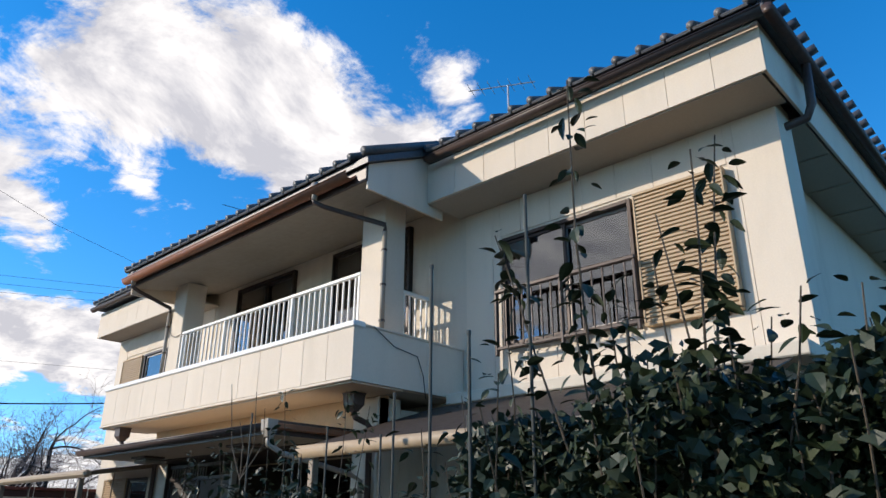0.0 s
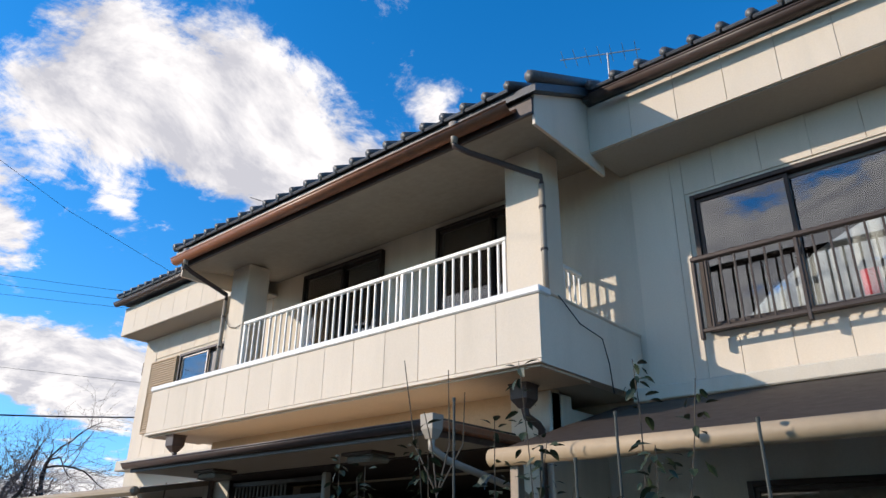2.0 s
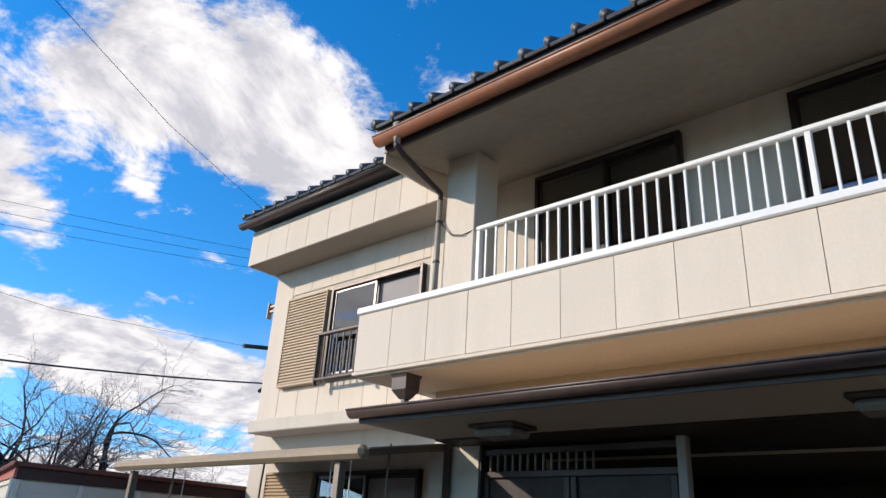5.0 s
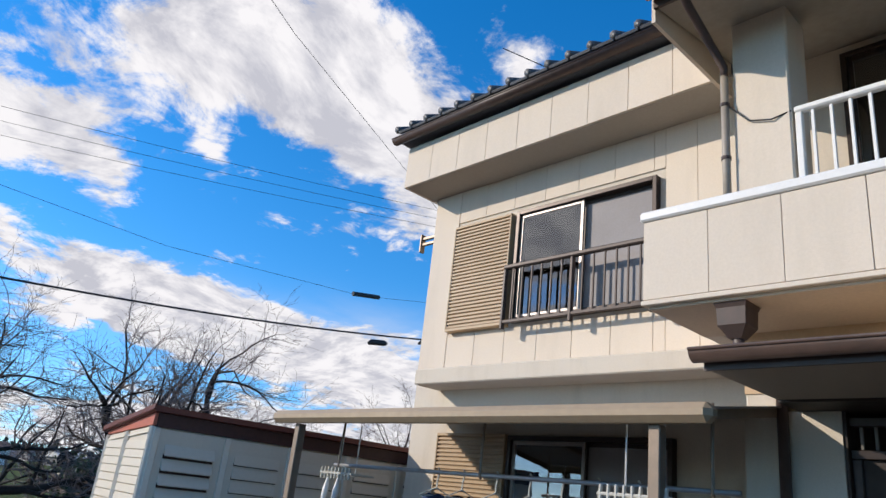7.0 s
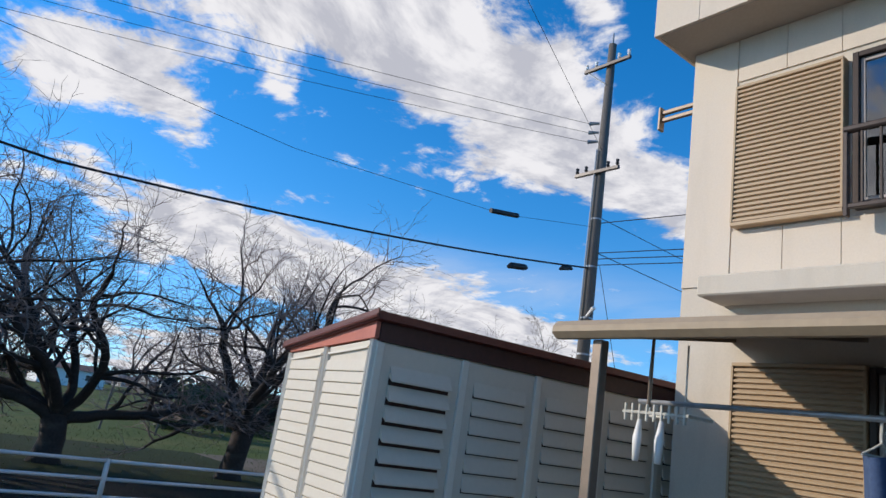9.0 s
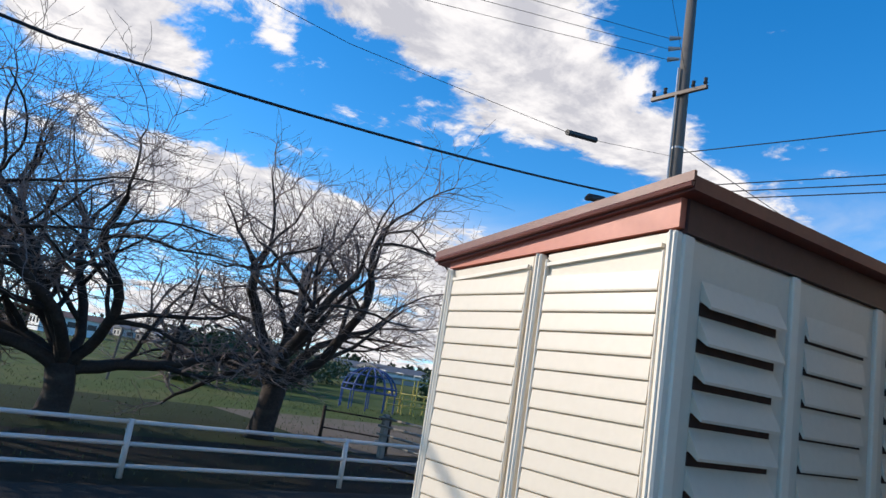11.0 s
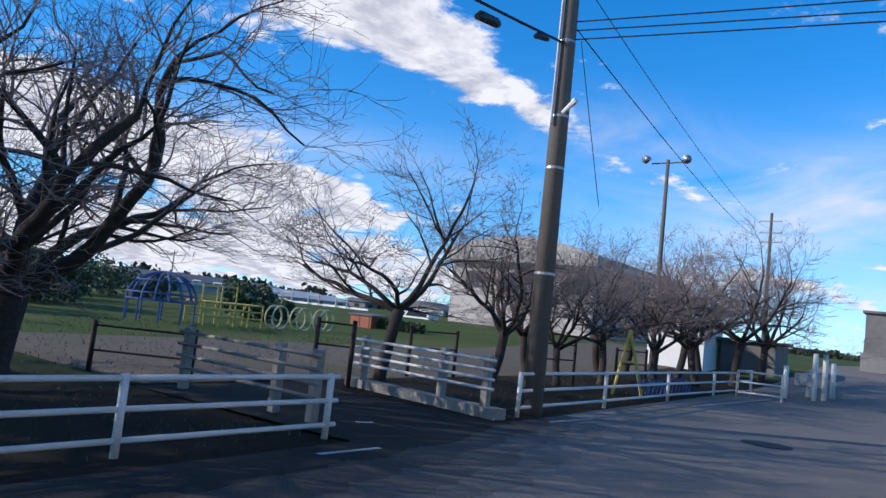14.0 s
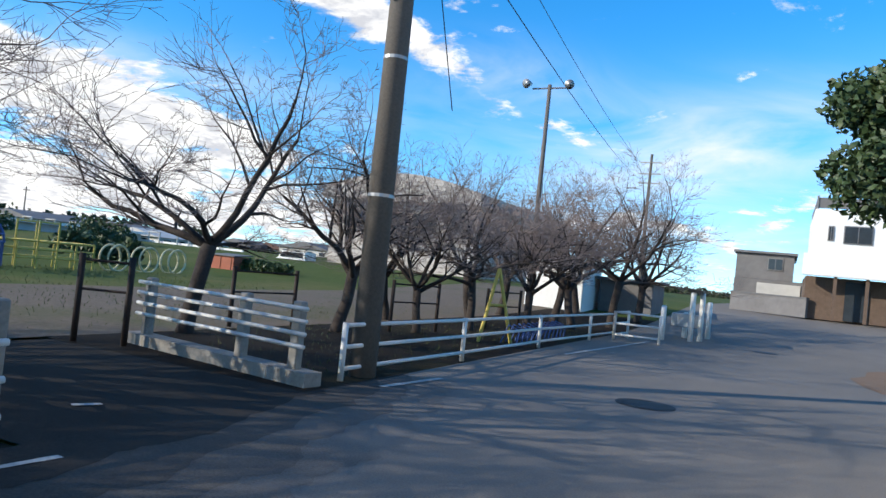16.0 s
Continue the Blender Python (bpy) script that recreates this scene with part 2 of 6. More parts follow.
ASPHALT = surface("asphalt", (0.235, 0.212, 0.188), (0.16, 0.146, 0.13), 0.9, big=0.35, small=55, bump=0.6, stain=(0.25, 0.23, 0.205), stain_amount=0.7, bump_scale=160, spec=0.08)
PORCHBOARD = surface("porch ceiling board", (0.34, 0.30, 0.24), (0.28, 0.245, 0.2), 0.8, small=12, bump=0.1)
# asphalt colour darkened to carry the tree shade at the park entrance
SHADETAR = surface("apron asphalt darkened as tree shade", (0.05, 0.046, 0.042), (0.024, 0.022, 0.02), 0.92, big=0.4, small=50, bump=0.7, stain=(0.085, 0.08, 0.072), stain_amount=0.6, bump_scale=140, spec=0.06)
EARTH = surface("trodden park earth", (0.19, 0.155, 0.12), (0.11, 0.09, 0.068), 0.95, big=0.3, small=10, bump=0.8, stain=(0.085, 0.10, 0.04), stain_amount=0.7, spec=0.08)
# verge soil, its colour taken down to include the shade of the trees
SOIL = surface("park soil darkened as tree shade", (0.026, 0.021, 0.016), (0.014, 0.011, 0.009), 0.95, big=0.3, small=12, bump=0.8, stain=(0.03, 0.036, 0.014), stain_amount=0.8, spec=0.08)
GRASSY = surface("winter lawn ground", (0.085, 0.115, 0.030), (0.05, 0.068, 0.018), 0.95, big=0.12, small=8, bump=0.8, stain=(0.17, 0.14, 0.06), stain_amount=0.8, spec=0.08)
# lawn colour with the cherry trees' shade painted in
SHADYLAWN = surface("thin lawn darkened as tree shade", (0.036, 0.05, 0.016), (0.018, 0.024, 0.009), 0.95, big=0.3, small=10, bump=0.8, stain=(0.04, 0.033, 0.022), stain_amount=0.7, spec=0.08)
LOT = surface("packed earth lot", (0.085, 0.072, 0.055), (0.05, 0.042, 0.033), 0.95, big=0.5, small=18, bump=0.6, spec=0.08)
CONCRETE = surface("weathered concrete", (0.30, 0.28, 0.25), (0.22, 0.205, 0.18), 0.9, big=1.5, small=25, bump=0.5, stain=(0.11, 0.105, 0.09), stain_amount=0.7)
POLE = surface("pole concrete", (0.145, 0.13, 0.115), (0.10, 0.09, 0.08), 0.85, big=0.8, small=30, bump=0.3, stain=(0.13, 0.12, 0.105), stain_amount=0.6, streak=(3, 3, 0.3))
STEEL = surface("galvanised steel", (0.40, 0.41, 0.42), (0.30, 0.31, 0.32), 0.45, metal=0.7, small=20, bump=0.05)
FENCE = surface("white fence pipe", (0.66, 0.65, 0.62), (0.58, 0.565, 0.53), 0.5, small=20, bump=0.1, stain=(0.36, 0.33, 0.28), stain_amount=0.5)
BARK = surface("cherry bark", (0.05, 0.037, 0.031), (0.02, 0.016, 0.014), 0.9, big=2, small=22, bump=0.9, stain=(0.10, 0.088, 0.076), stain_amount=0.5, streak=(1, 1, 3), bump_scale=25)
TWIG = surface("cherry twigs", (0.29, 0.23, 0.21), (0.14, 0.108, 0.098), 0.85, big=2, small=18, bump=0.2)
CABLE = surface("black cable", (0.018, 0.018, 0.02), (0.012, 0.012, 0.014), 0.5, small=10, bump=0)
LEAF = surface("dark garden leaf", (0.022, 0.036, 0.013), (0.011, 0.02, 0.008), 0.5, big=4, small=14, bump=0.2, stain=(0.055, 0.065, 0.022), stain_amount=0.5)
STEM = surface("garden stem", (0.10, 0.075, 0.05), (0.06, 0.05, 0.035), 0.8, small=30, bump=0.3)
STAKE = surface("garden stake", (0.055, 0.06, 0.05), (0.035, 0.04, 0.035), 0.6, small=25, bump=0.2)
# paints shade in the porch recess; also colours the side terrace roof sheet
DARKBROWN = surface("near-black brown for porch shade and terrace sheet", (0.045, 0.032, 0.024), (0.028, 0.02, 0.016), 0.6, big=1.5, small=14, bump=0.2, streak=(6, 6, 0.5))
PALEPOST = surface("faded pale post paint", (0.40, 0.37, 0.32), (0.32, 0.29, 0.25), 0.6, small=20, bump=0.1)
REDBAG = surface("red cloth", (0.55, 0.035, 0.05), (0.45, 0.03, 0.045), 0.7, small=30, bump=0.2)

# ---- mesh helpers ----


class Shape:
    """Gathers the corners and faces of one mesh."""

    def __init__(self):
        self.v, self.f = [], []

    def box(self, x0, x1, y0, y1, z0, z1, r=0.0, m=None):
        b = len(self.v)
        if r <= 0:
            pts = [(x, y, z) for x in (x0, x1) for y in (y0, y1) for z in (z0, z1)]
            fs = [(0, 1, 3, 2), (4, 6, 7, 5), (0, 4, 5, 1), (2, 3, 7, 6), (0, 2, 6, 4), (1, 5, 7, 3)]
        else:
            r = min(r, abs(x1 - x0) * 0.45, abs(y1 - y0) * 0.45, abs(z1 - z0) * 0.45)
            pts, idx = [], {}
            for i in (0, 1):
                for j in (0, 1):
                    for k in (0, 1):
                        c = ((x0, x1)[i], (y0, y1)[j], (z0, z1)[k])
                        s = ((r, -r)[i], (r, -r)[j], (r, -r)[k])
                        for a in range(3):
                            idx[i, j, k, a] = len(pts)
                            pts.append(tuple(c[q] + (0 if q == a else s[q]) for q in range(3)))
            fs = []
            for a in range(3):
                o = [q for q in range(3) if q != a]
                for side in (0, 1):
                    ring = []
                    for p, q in ((0, 0), (1, 0), (1, 1), (0, 1)):
                        key = [0, 0, 0]
                        key[a], key[o[0]], key[o[1]] = side, p, q
                        ring.append(idx[(*key, a)])
                    fs.append(tuple(ring if (side == 1) != (a == 1) else ring[::-1]))
            for a in range(3):
                o = [q for q in range(3) if q != a]
                for p in (0, 1):
                    for q in (0, 1):
                        k0, k1 = [0, 0, 0], [0, 0, 0]
                        k0[a], k1[a] = 0, 1
                        k0[o[0]] = k1[o[0]] = p
                        k0[o[1]] = k1[o[1]] = q
                        fs.append((idx[(*k0, o[0])], idx[(*k1, o[0])], idx[(*k1, o[1])], idx[(*k0, o[1])]))
            for i in (0, 1):
                for j in (0, 1):
                    for k in (0, 1):
                        fs.append(tuple(idx[i, j, k, a] for a in range(3)))
        if m is not None:
            pts = [tuple(m @ Vector(p)) for p in pts]
        self.v += pts
        self.f += [tuple(b + i for i in f) for f in fs]
        return self

    def tube(self, points, radii, sides=8, caps=True):
        """A round rod through the points, with a radius at each."""
        pts = [Vector(p) for p in points]
        if isinstance(radii, (int, float)):
            radii = [radii] * len(pts)
        b = len(self.v)
        ref = None
        for i, p in enumerate(pts):
            d = (pts[min(i + 1, len(pts) - 1)] - pts[max(i - 1, 0)]).normalized()
            if ref is None:
                ref = d.orthogonal().normalized()
            else:
                ref = (ref - d * ref.dot(d))
                ref = ref.normalized() if ref.length > 1e-6 else d.orthogonal().normalized()
            w = d.cross(ref)
            for k in range(sides):
                a = 2 * math.pi * k / sides
                self.v.append(tuple(p + (ref * math.cos(a) + w * math.sin(a)) * radii[i]))
        for i in range(len(pts) - 1):
            for k in range(sides):
                k2 = (k + 1) % sides
                self.f.append((b + i * sides + k, b + i * sides + k2, b + (i + 1) * sides + k2, b + (i + 1) * sides + k))
        if caps:
            self.f.append(tuple(b + k for k in range(sides))[::-1])
            e = b + (len(pts) - 1) * sides
            self.f.append(tuple(e + k for k in range(sides)))
        return self

    def prism(self, outline, axis, a, b2):
        """An outline of (u, v) drawn out along an axis: x takes (y, z), y takes (x, z), z takes (x, y)."""
        b, k = len(self.v), len(outline)
        for w in (a, b2):
            for u, v in outline:
                self.v.append({"x": (w, u, v), "y": (u, w, v), "z": (u, v, w)}[axis])
        self.f.append(tuple(b + i for i in range(k))[::-1])
        self.f.append(tuple(b + k + i for i in range(k)))
        for i in range(k):
            j = (i + 1) % k
            self.f.append((b + i, b + j, b + k + j, b + k + i))
        return self

    def mesh(self, name, smooth=False):
        me = bpy.data.meshes.new(name)
        me.from_pydata(self.v, [], self.f)
        bm = bmesh.new()
        bm.from_mesh(me)
        bmesh.ops.recalc_face_normals(bm, faces=bm.faces)
        bm.to_mesh(me)
        bm.free()
        if smooth:
            me.shade_smooth()
        me.update()
        return me


def part(name, shape, material, parent=None, label="", smooth=False):
    me = shape.mesh(name, smooth) if isinstance(shape, Shape) else shape
    if not me.materials:
        me.materials.append(material)
    ob = new(name, me)
    if parent is not None:
        ob.parent = parent
    if label:
        ob["label"] = label
    return ob


def thing(name, label, category, group="", kind="", at=(0, 0, 0)):
    ob = new(name)
    ob.location = at
    return tagged(ob, label, category, group, kind)


def structure(name, shape, material, label="", category="", smooth=False):
    return tagged(part(name, shape, material, None, "", smooth), label, category, "", "structure")


def cut_wall(x0, x1, z0, z1, y0, y1, holes):
    """A wall slab in the x, z plane with square openings through it."""
    s = Shape()
    xs = sorted({x0, x1, *[h[0] for h in holes], *[h[1] for h in holes]})
    zs = sorted({z0, z1, *[h[2] for h in holes], *[h[3] for h in holes]})
    ids = {}

    def corner(i, j, k):
        if (i, j, k) not in ids:
            ids[i, j, k] = len(s.v)
            s.v.append((xs[i], (y0, y1)[k], zs[j]))
        return ids[i, j, k]

    def solid(i, j):
        if not (0 <= i < len(xs) - 1 and 0 <= j < len(zs) - 1):
            return False
        mx, mz = (xs[i] + xs[i + 1]) / 2, (zs[j] + zs[j + 1]) / 2
        return not any(h[0] < mx < h[1] and h[2] < mz < h[3] for h in holes)

    for i in range(len(xs) - 1):
        for j in range(len(zs) - 1):
            if not solid(i, j):
                continue
            for k in (0, 1):
                s.f.append((corner(i, j, k), corner(i + 1, j, k), corner(i + 1, j + 1, k), corner(i, j + 1, k)))
            for di, dj, e in ((-1, 0, ((0, 0), (0, 1))), (1, 0, ((1, 0), (1, 1))), (0, -1, ((0, 0), (1, 0))), (0, 1, ((0, 1), (1, 1)))):
                if not solid(i + di, j + dj):
                    (a, b), (c, d) = e
                    s.f.append((corner(i + a, j + b, 0), corner(i + c, j + d, 0), corner(i + c, j + d, 1), corner(i + a, j + b, 1)))
    return s


def siding(parent, x0, x1, z0, z1, y, holes=(), pitch=0.455, depth=0.014, material=None):
    """Upright siding boards with open joints on the front of a wall, cut round the openings."""
    material = material or SIDING
    count = max(1, round((x1 - x0) / pitch))
    w = (x1 - x0) / count
    cache = {}
    for i in range(count):
        a, b = x0 + i * w, x0 + (i + 1) * w
        cuts = [(a, b, z0, z1)]
        for h in holes:
            rest = []
            for c in cuts:
                if h[0] >= c[1] - 0.004 or h[1] <= c[0] + 0.004 or h[2] >= c[3] or h[3] <= c[2]:
                    rest.append(c)
                    continue
                if h[0] > c[0] + 0.02:
                    rest.append((c[0], h[0], c[2], c[3]))
                if h[1] < c[1] - 0.02:
                    rest.append((h[1], c[1], c[2], c[3]))
                lo, hi = max(h[0], c[0]), min(h[1], c[1])
                if h[2] > c[2] + 0.02:
                    rest.append((lo, hi, c[2], h[2]))
                if h[3] < c[3] - 0.02:
                    rest.append((lo, hi, h[3], c[3]))
            cuts = rest
        for c in cuts:
            if c[1] - c[0] < 0.03 or c[3] - c[2] < 0.03:
                continue
            key = (round(c[1] - c[0], 3), round(c[3] - c[2], 3))
            if key not in cache:
                cache[key] = Shape().box(0.002, key[0] - 0.002, -depth, 0, 0.002, key[1] - 0.002, 0.002).mesh("siding_board")
            ob = part("siding_board", cache[key], material, parent)
            ob.location = (c[0], y, c[2])

# ---- ground and road ----


def rise(y):
    """The ground climbs gently along the far road."""
    t = min(1, max(0, (y - 26) / 24))
    return 0.85 * t * t * (3 - 2 * t)


def sheet(xs, ys, z, wobble=0.0):
    s = Shape()
    for y in ys:
        for x in xs:
            s.v.append((x, y, z + rise(y) + wobble * noise.noise(Vector((x * 0.4, y * 0.4, 3)))))
    k = len(xs)
    for j in range(len(ys) - 1):
        for i in range(k - 1):
            a = j * k + i
            s.f.append((a, a + 1, a + k + 1, a + k))
    return s


FAR_X = [-1500, -600, -250, -120, -70, -45, -30, -22, -10, 10, 60, 200, 700, 1500]
FAR_Y = [-900, -300, -100, -40, -10, 5, 15, 26, 30, 34, 38, 42, 46, 50, 60, 90, 150, 300, 700, 1800]
structure("ground", sheet(FAR_X, FAR_Y, -0.05), GRASSY, "olive winter grass and bare earth ground", "ground")
ROAD_Y = [-40, -20, -8, 0, 4, 8, 12, 16, 20, 24, 26, 28, 30, 32, 34, 36, 38, 40, 42, 44, 46, 48, 50, 60, 80, 120]
structure("road", sheet([-22.25, -21, -19, -17, -15, -12.6], ROAD_Y, 0.0), ASPHALT, "worn dark grey asphalt road beside the park", "road", True)
structure("pavement", sheet([-26.2, -24, -22.25], [9.0, 10.2, 11.2, 12.0], 0.0), SHADETAR, "asphalt park entrance apron", "pavement")
# dark strips paint tree shade on the park side, fading in ragged steps towards the middle
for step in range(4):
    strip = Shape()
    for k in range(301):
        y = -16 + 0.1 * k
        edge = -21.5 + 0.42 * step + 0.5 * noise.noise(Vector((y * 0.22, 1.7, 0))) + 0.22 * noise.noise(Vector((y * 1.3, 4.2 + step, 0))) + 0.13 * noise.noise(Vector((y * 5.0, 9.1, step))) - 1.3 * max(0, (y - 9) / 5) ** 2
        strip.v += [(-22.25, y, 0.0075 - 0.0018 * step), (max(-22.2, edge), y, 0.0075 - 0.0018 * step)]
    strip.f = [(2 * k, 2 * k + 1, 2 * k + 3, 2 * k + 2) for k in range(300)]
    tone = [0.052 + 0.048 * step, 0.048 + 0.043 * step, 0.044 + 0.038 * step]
    worn = surface("asphalt darkened as tree shade", tuple(tone), tuple(0.55 * c for c in tone), 0.92, big=0.4, small=50, bump=0.7, stain=tuple(1.35 * c for c in tone), stain_amount=0.6, bump_scale=140, spec=0.06)
    structure("road_shade", strip, worn, "asphalt strip darkened as tree shade along the park side", "road")
structure("yard", sheet([-12.6, -6, 0, 8, 20], [-40, -10, -3, 0, 3, 6, 10, 15], 0.005), LOT, "packed earth yard in front of the house", "yard")
structure("park_lawn", sheet([-34, -31, -29, -26.4], [-30, -15, 0, 4, 8, 9.3], -0.02, 0.04), SHADYLAWN, "thin grass under the cherry trees, shade in its colour", "ground")
structure("park_ground", sheet([-34, -31, -29, -26.4], [9.3, 12, 18, 24, 30, 45], -0.02, 0.04), EARTH, "bare park soil with thin grass", "ground")
structure("park_verge", sheet([-26.4, -25, -24, -23, -22.25], [-30, -15, -5, 2, 6, 9.0], -0.01, 0.03), SOIL, "bare soil strip behind the roadside fence, tree shade in its colour", "ground")
structure("park_verge_far", sheet([-26.4, -25, -24, -23, -22.25], [12.0, 16, 20, 24, 28, 34], -0.01, 0.03), SOIL, "bare soil strip under cherry trees, shade in its colour", "ground")

# ---- house ----
WALL_Y = 5.93
HX0, HX1, HY1 = -15.06, -1.18, 13.6
SOF = 5.46
UP_L = (-13.66, -11.96, 3.70, 4.96)
UP_R = (-4.434, -2.72, 3.62, 4.97)
LO_L = (-13.55, -11.80, 0.65, 2.55)
LO_R = (-4.3, -2.3, 0.65, 2.35)
BAL_A = (-10.34, -8.68, 3.3, 5.60)
BAL_B = (-7.70, -6.02, 3.3, 5.60)
ENTRY = (-10.28, -6.22, 0.145, 2.60)

house = thing("house", "two-storey cream sided house with grey tiled hip roof", "house")
holes = [UP_L, UP_R, LO_L, LO_R, BAL_A, BAL_B, ENTRY]
front = part("wall", cut_wall(HX0, HX1, 0, SOF + 0.3, WALL_Y, WALL_Y + 0.16, holes), MORTAR, house, "cream rendered front wall")
for box in ((HX0, HX0 + 0.16, WALL_Y + 0.16, HY1), (HX0 + 0.16, -1.75, HY1 - 0.16, HY1), (-1.75, -1.59, WALL_Y + 0.4, HY1), (-1.75, HX1, WALL_Y + 0.16, WALL_Y + 0.4)):
    part("wall", Shape().box(*box, 0, SOF + 0.1), MORTAR, house)
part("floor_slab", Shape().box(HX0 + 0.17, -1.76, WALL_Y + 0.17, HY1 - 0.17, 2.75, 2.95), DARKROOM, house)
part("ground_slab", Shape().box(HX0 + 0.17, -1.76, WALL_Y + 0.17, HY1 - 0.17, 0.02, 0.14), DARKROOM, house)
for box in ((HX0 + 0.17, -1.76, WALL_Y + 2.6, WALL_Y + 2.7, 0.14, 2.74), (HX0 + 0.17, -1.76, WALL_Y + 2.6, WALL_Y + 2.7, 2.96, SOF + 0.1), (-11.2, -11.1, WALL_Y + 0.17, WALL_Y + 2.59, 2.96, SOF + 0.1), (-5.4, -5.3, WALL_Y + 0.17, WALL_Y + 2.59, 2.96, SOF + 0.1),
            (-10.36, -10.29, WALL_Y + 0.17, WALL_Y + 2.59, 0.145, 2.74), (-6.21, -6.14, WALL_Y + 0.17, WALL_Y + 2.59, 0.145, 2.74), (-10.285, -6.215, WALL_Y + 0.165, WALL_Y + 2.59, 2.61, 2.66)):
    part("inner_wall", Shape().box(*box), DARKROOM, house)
siding(front, HX0, -11.15, 3.2, SOF, WALL_Y, [(-14.62, -11.9, 3.66, 5.04)])
siding(front, -5.05, HX1, 3.15, SOF, WALL_Y, [(-4.5, -1.70, 3.55, 5.03)])

# storey ledge
part("ledge", Shape().box(-14.68, -11.12, 5.55, WALL_Y - 0.002, 3.03, 3.195, 0.012), MORTAR, house, "projecting cream ledge with grey weathering")
part("ledge", Shape().box(-5.06, HX1 + 0.02, 5.55, WALL_Y - 0.002, 3.02, 3.145, 0.012), MORTAR, house)

# roof: one slope down to the front eave, with the balcony eave drawn further out
# front boards of the two eaves: y, foot, top; then gutter y and z
EAVE_L = (5.44, 5.465, 6.01, 5.30, 6.10)
EAVE_R = (5.30, 5.47, 6.00, 5.147, 5.985)
RX0, RX1, RY1 = -15.19, -1.03, 13.9
SLOPE = 0.5


def roof_z(y):
    return 5.70 + SLOPE * (y - 4.22)


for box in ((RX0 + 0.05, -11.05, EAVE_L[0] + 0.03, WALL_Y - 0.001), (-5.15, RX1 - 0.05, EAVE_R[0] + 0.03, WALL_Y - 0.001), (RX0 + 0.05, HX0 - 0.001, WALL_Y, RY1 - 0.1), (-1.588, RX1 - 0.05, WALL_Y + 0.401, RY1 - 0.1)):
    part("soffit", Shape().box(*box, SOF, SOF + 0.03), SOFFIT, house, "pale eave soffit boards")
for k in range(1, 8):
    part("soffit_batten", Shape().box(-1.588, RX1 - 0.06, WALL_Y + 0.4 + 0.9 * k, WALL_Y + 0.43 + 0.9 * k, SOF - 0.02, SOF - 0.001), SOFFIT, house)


def fascia(parent, x0, x1, eave):
    y, foot, top = eave[:3]
    f = part("fascia", Shape().box(x0, x1, y + 0.014, y + 0.04, foot, top), MORTAR, parent)
    siding(f, x0, x1, foot, top, y + 0.014)
    return f


fascia(house, RX0, -11.12, EAVE_L)
fascia(house, -5.15, RX1, EAVE_R)
part("fascia", Shape().box(RX1 - 0.03, RX1, EAVE_R[0] + 0.042, RY1, EAVE_R[1], EAVE_R[2], 0.004), SIDING, house)
part("fascia", Shape().box(RX0, RX0 + 0.03, EAVE_L[0] + 0.042, RY1, EAVE_L[1], EAVE_L[2], 0.004), SIDING, house)
RIDGE = 9.7
hz = roof_z(RIDGE)
run = RIDGE - 5.42
YL, ZL, YR, ZR = EAVE_L[3] + 0.03, EAVE_L[4] + 0.09, EAVE_R[3] + 0.03, EAVE_R[4] + 0.09
roof_shape = Shape()
roof_shape.v = [(RX0 - 0.1, YL, ZL), (RX1 + 0.1, YR, ZR), (RX1 + 0.1 - run, RIDGE, hz), (RX0 - 0.1 + run, RIDGE, hz),
                (RX0 - 0.1, 14.0, ZL), (RX1 + 0.1, 14.0, ZR),
                (RX0 - 0.1, YL, ZL - 0.1), (RX1 + 0.1, YR, ZR - 0.06), (RX0 - 0.1, 14.0, ZL - 0.1), (RX1 + 0.1, 14.0, ZR - 0.06)]
roof_shape.f = [(0, 1, 2, 3), (1, 5, 2), (5, 4, 3, 2), (4, 0, 3), (0, 6, 7, 1), (1, 7, 9, 5), (5, 9, 8, 4), (4, 8, 6, 0), (6, 8, 9, 7)]
roof = part("roof", roof_shape, TILE, house, "grey glazed tile roof")

# balcony roof: the same slope carried out to its own eave
BX0, BX1, BEY = -11.2, -5.08, 4.25
brs = Shape()
brs.prism([(BEY, roof_z(BEY) - 0.10), (BEY, roof_z(BEY) - 0.02), (5.6, roof_z(5.6) - 0.02), (5.6, roof_z(5.6) - 0.12)], "x", BX0, BX1)
balcony_roof = part("balcony_roof", brs, TILE, house)
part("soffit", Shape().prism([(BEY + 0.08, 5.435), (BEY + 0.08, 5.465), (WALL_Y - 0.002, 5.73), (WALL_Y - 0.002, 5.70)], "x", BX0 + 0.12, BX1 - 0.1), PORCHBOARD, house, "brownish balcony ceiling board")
part("fascia", Shape().box(BX0 + 0.1, BX1 - 0.08, BEY + 0.05, BEY + 0.078, 5.43, 5.61), PIPE, house, "brown eave board")
for x0, x1 in ((BX1 - 0.1, BX1 - 0.07), (BX0 + 0.07, BX0 + 0.1)):
    part("verge_board", Shape().prism([(BEY + 0.08, 5.33), (BEY + 0.08, roof_z(BEY + 0.08) - 0.11), (5.58, roof_z(5.58) - 0.13), (5.58, 5.33)], "x", x0, x1), SIDING, house, "cream gable end of the balcony roof")


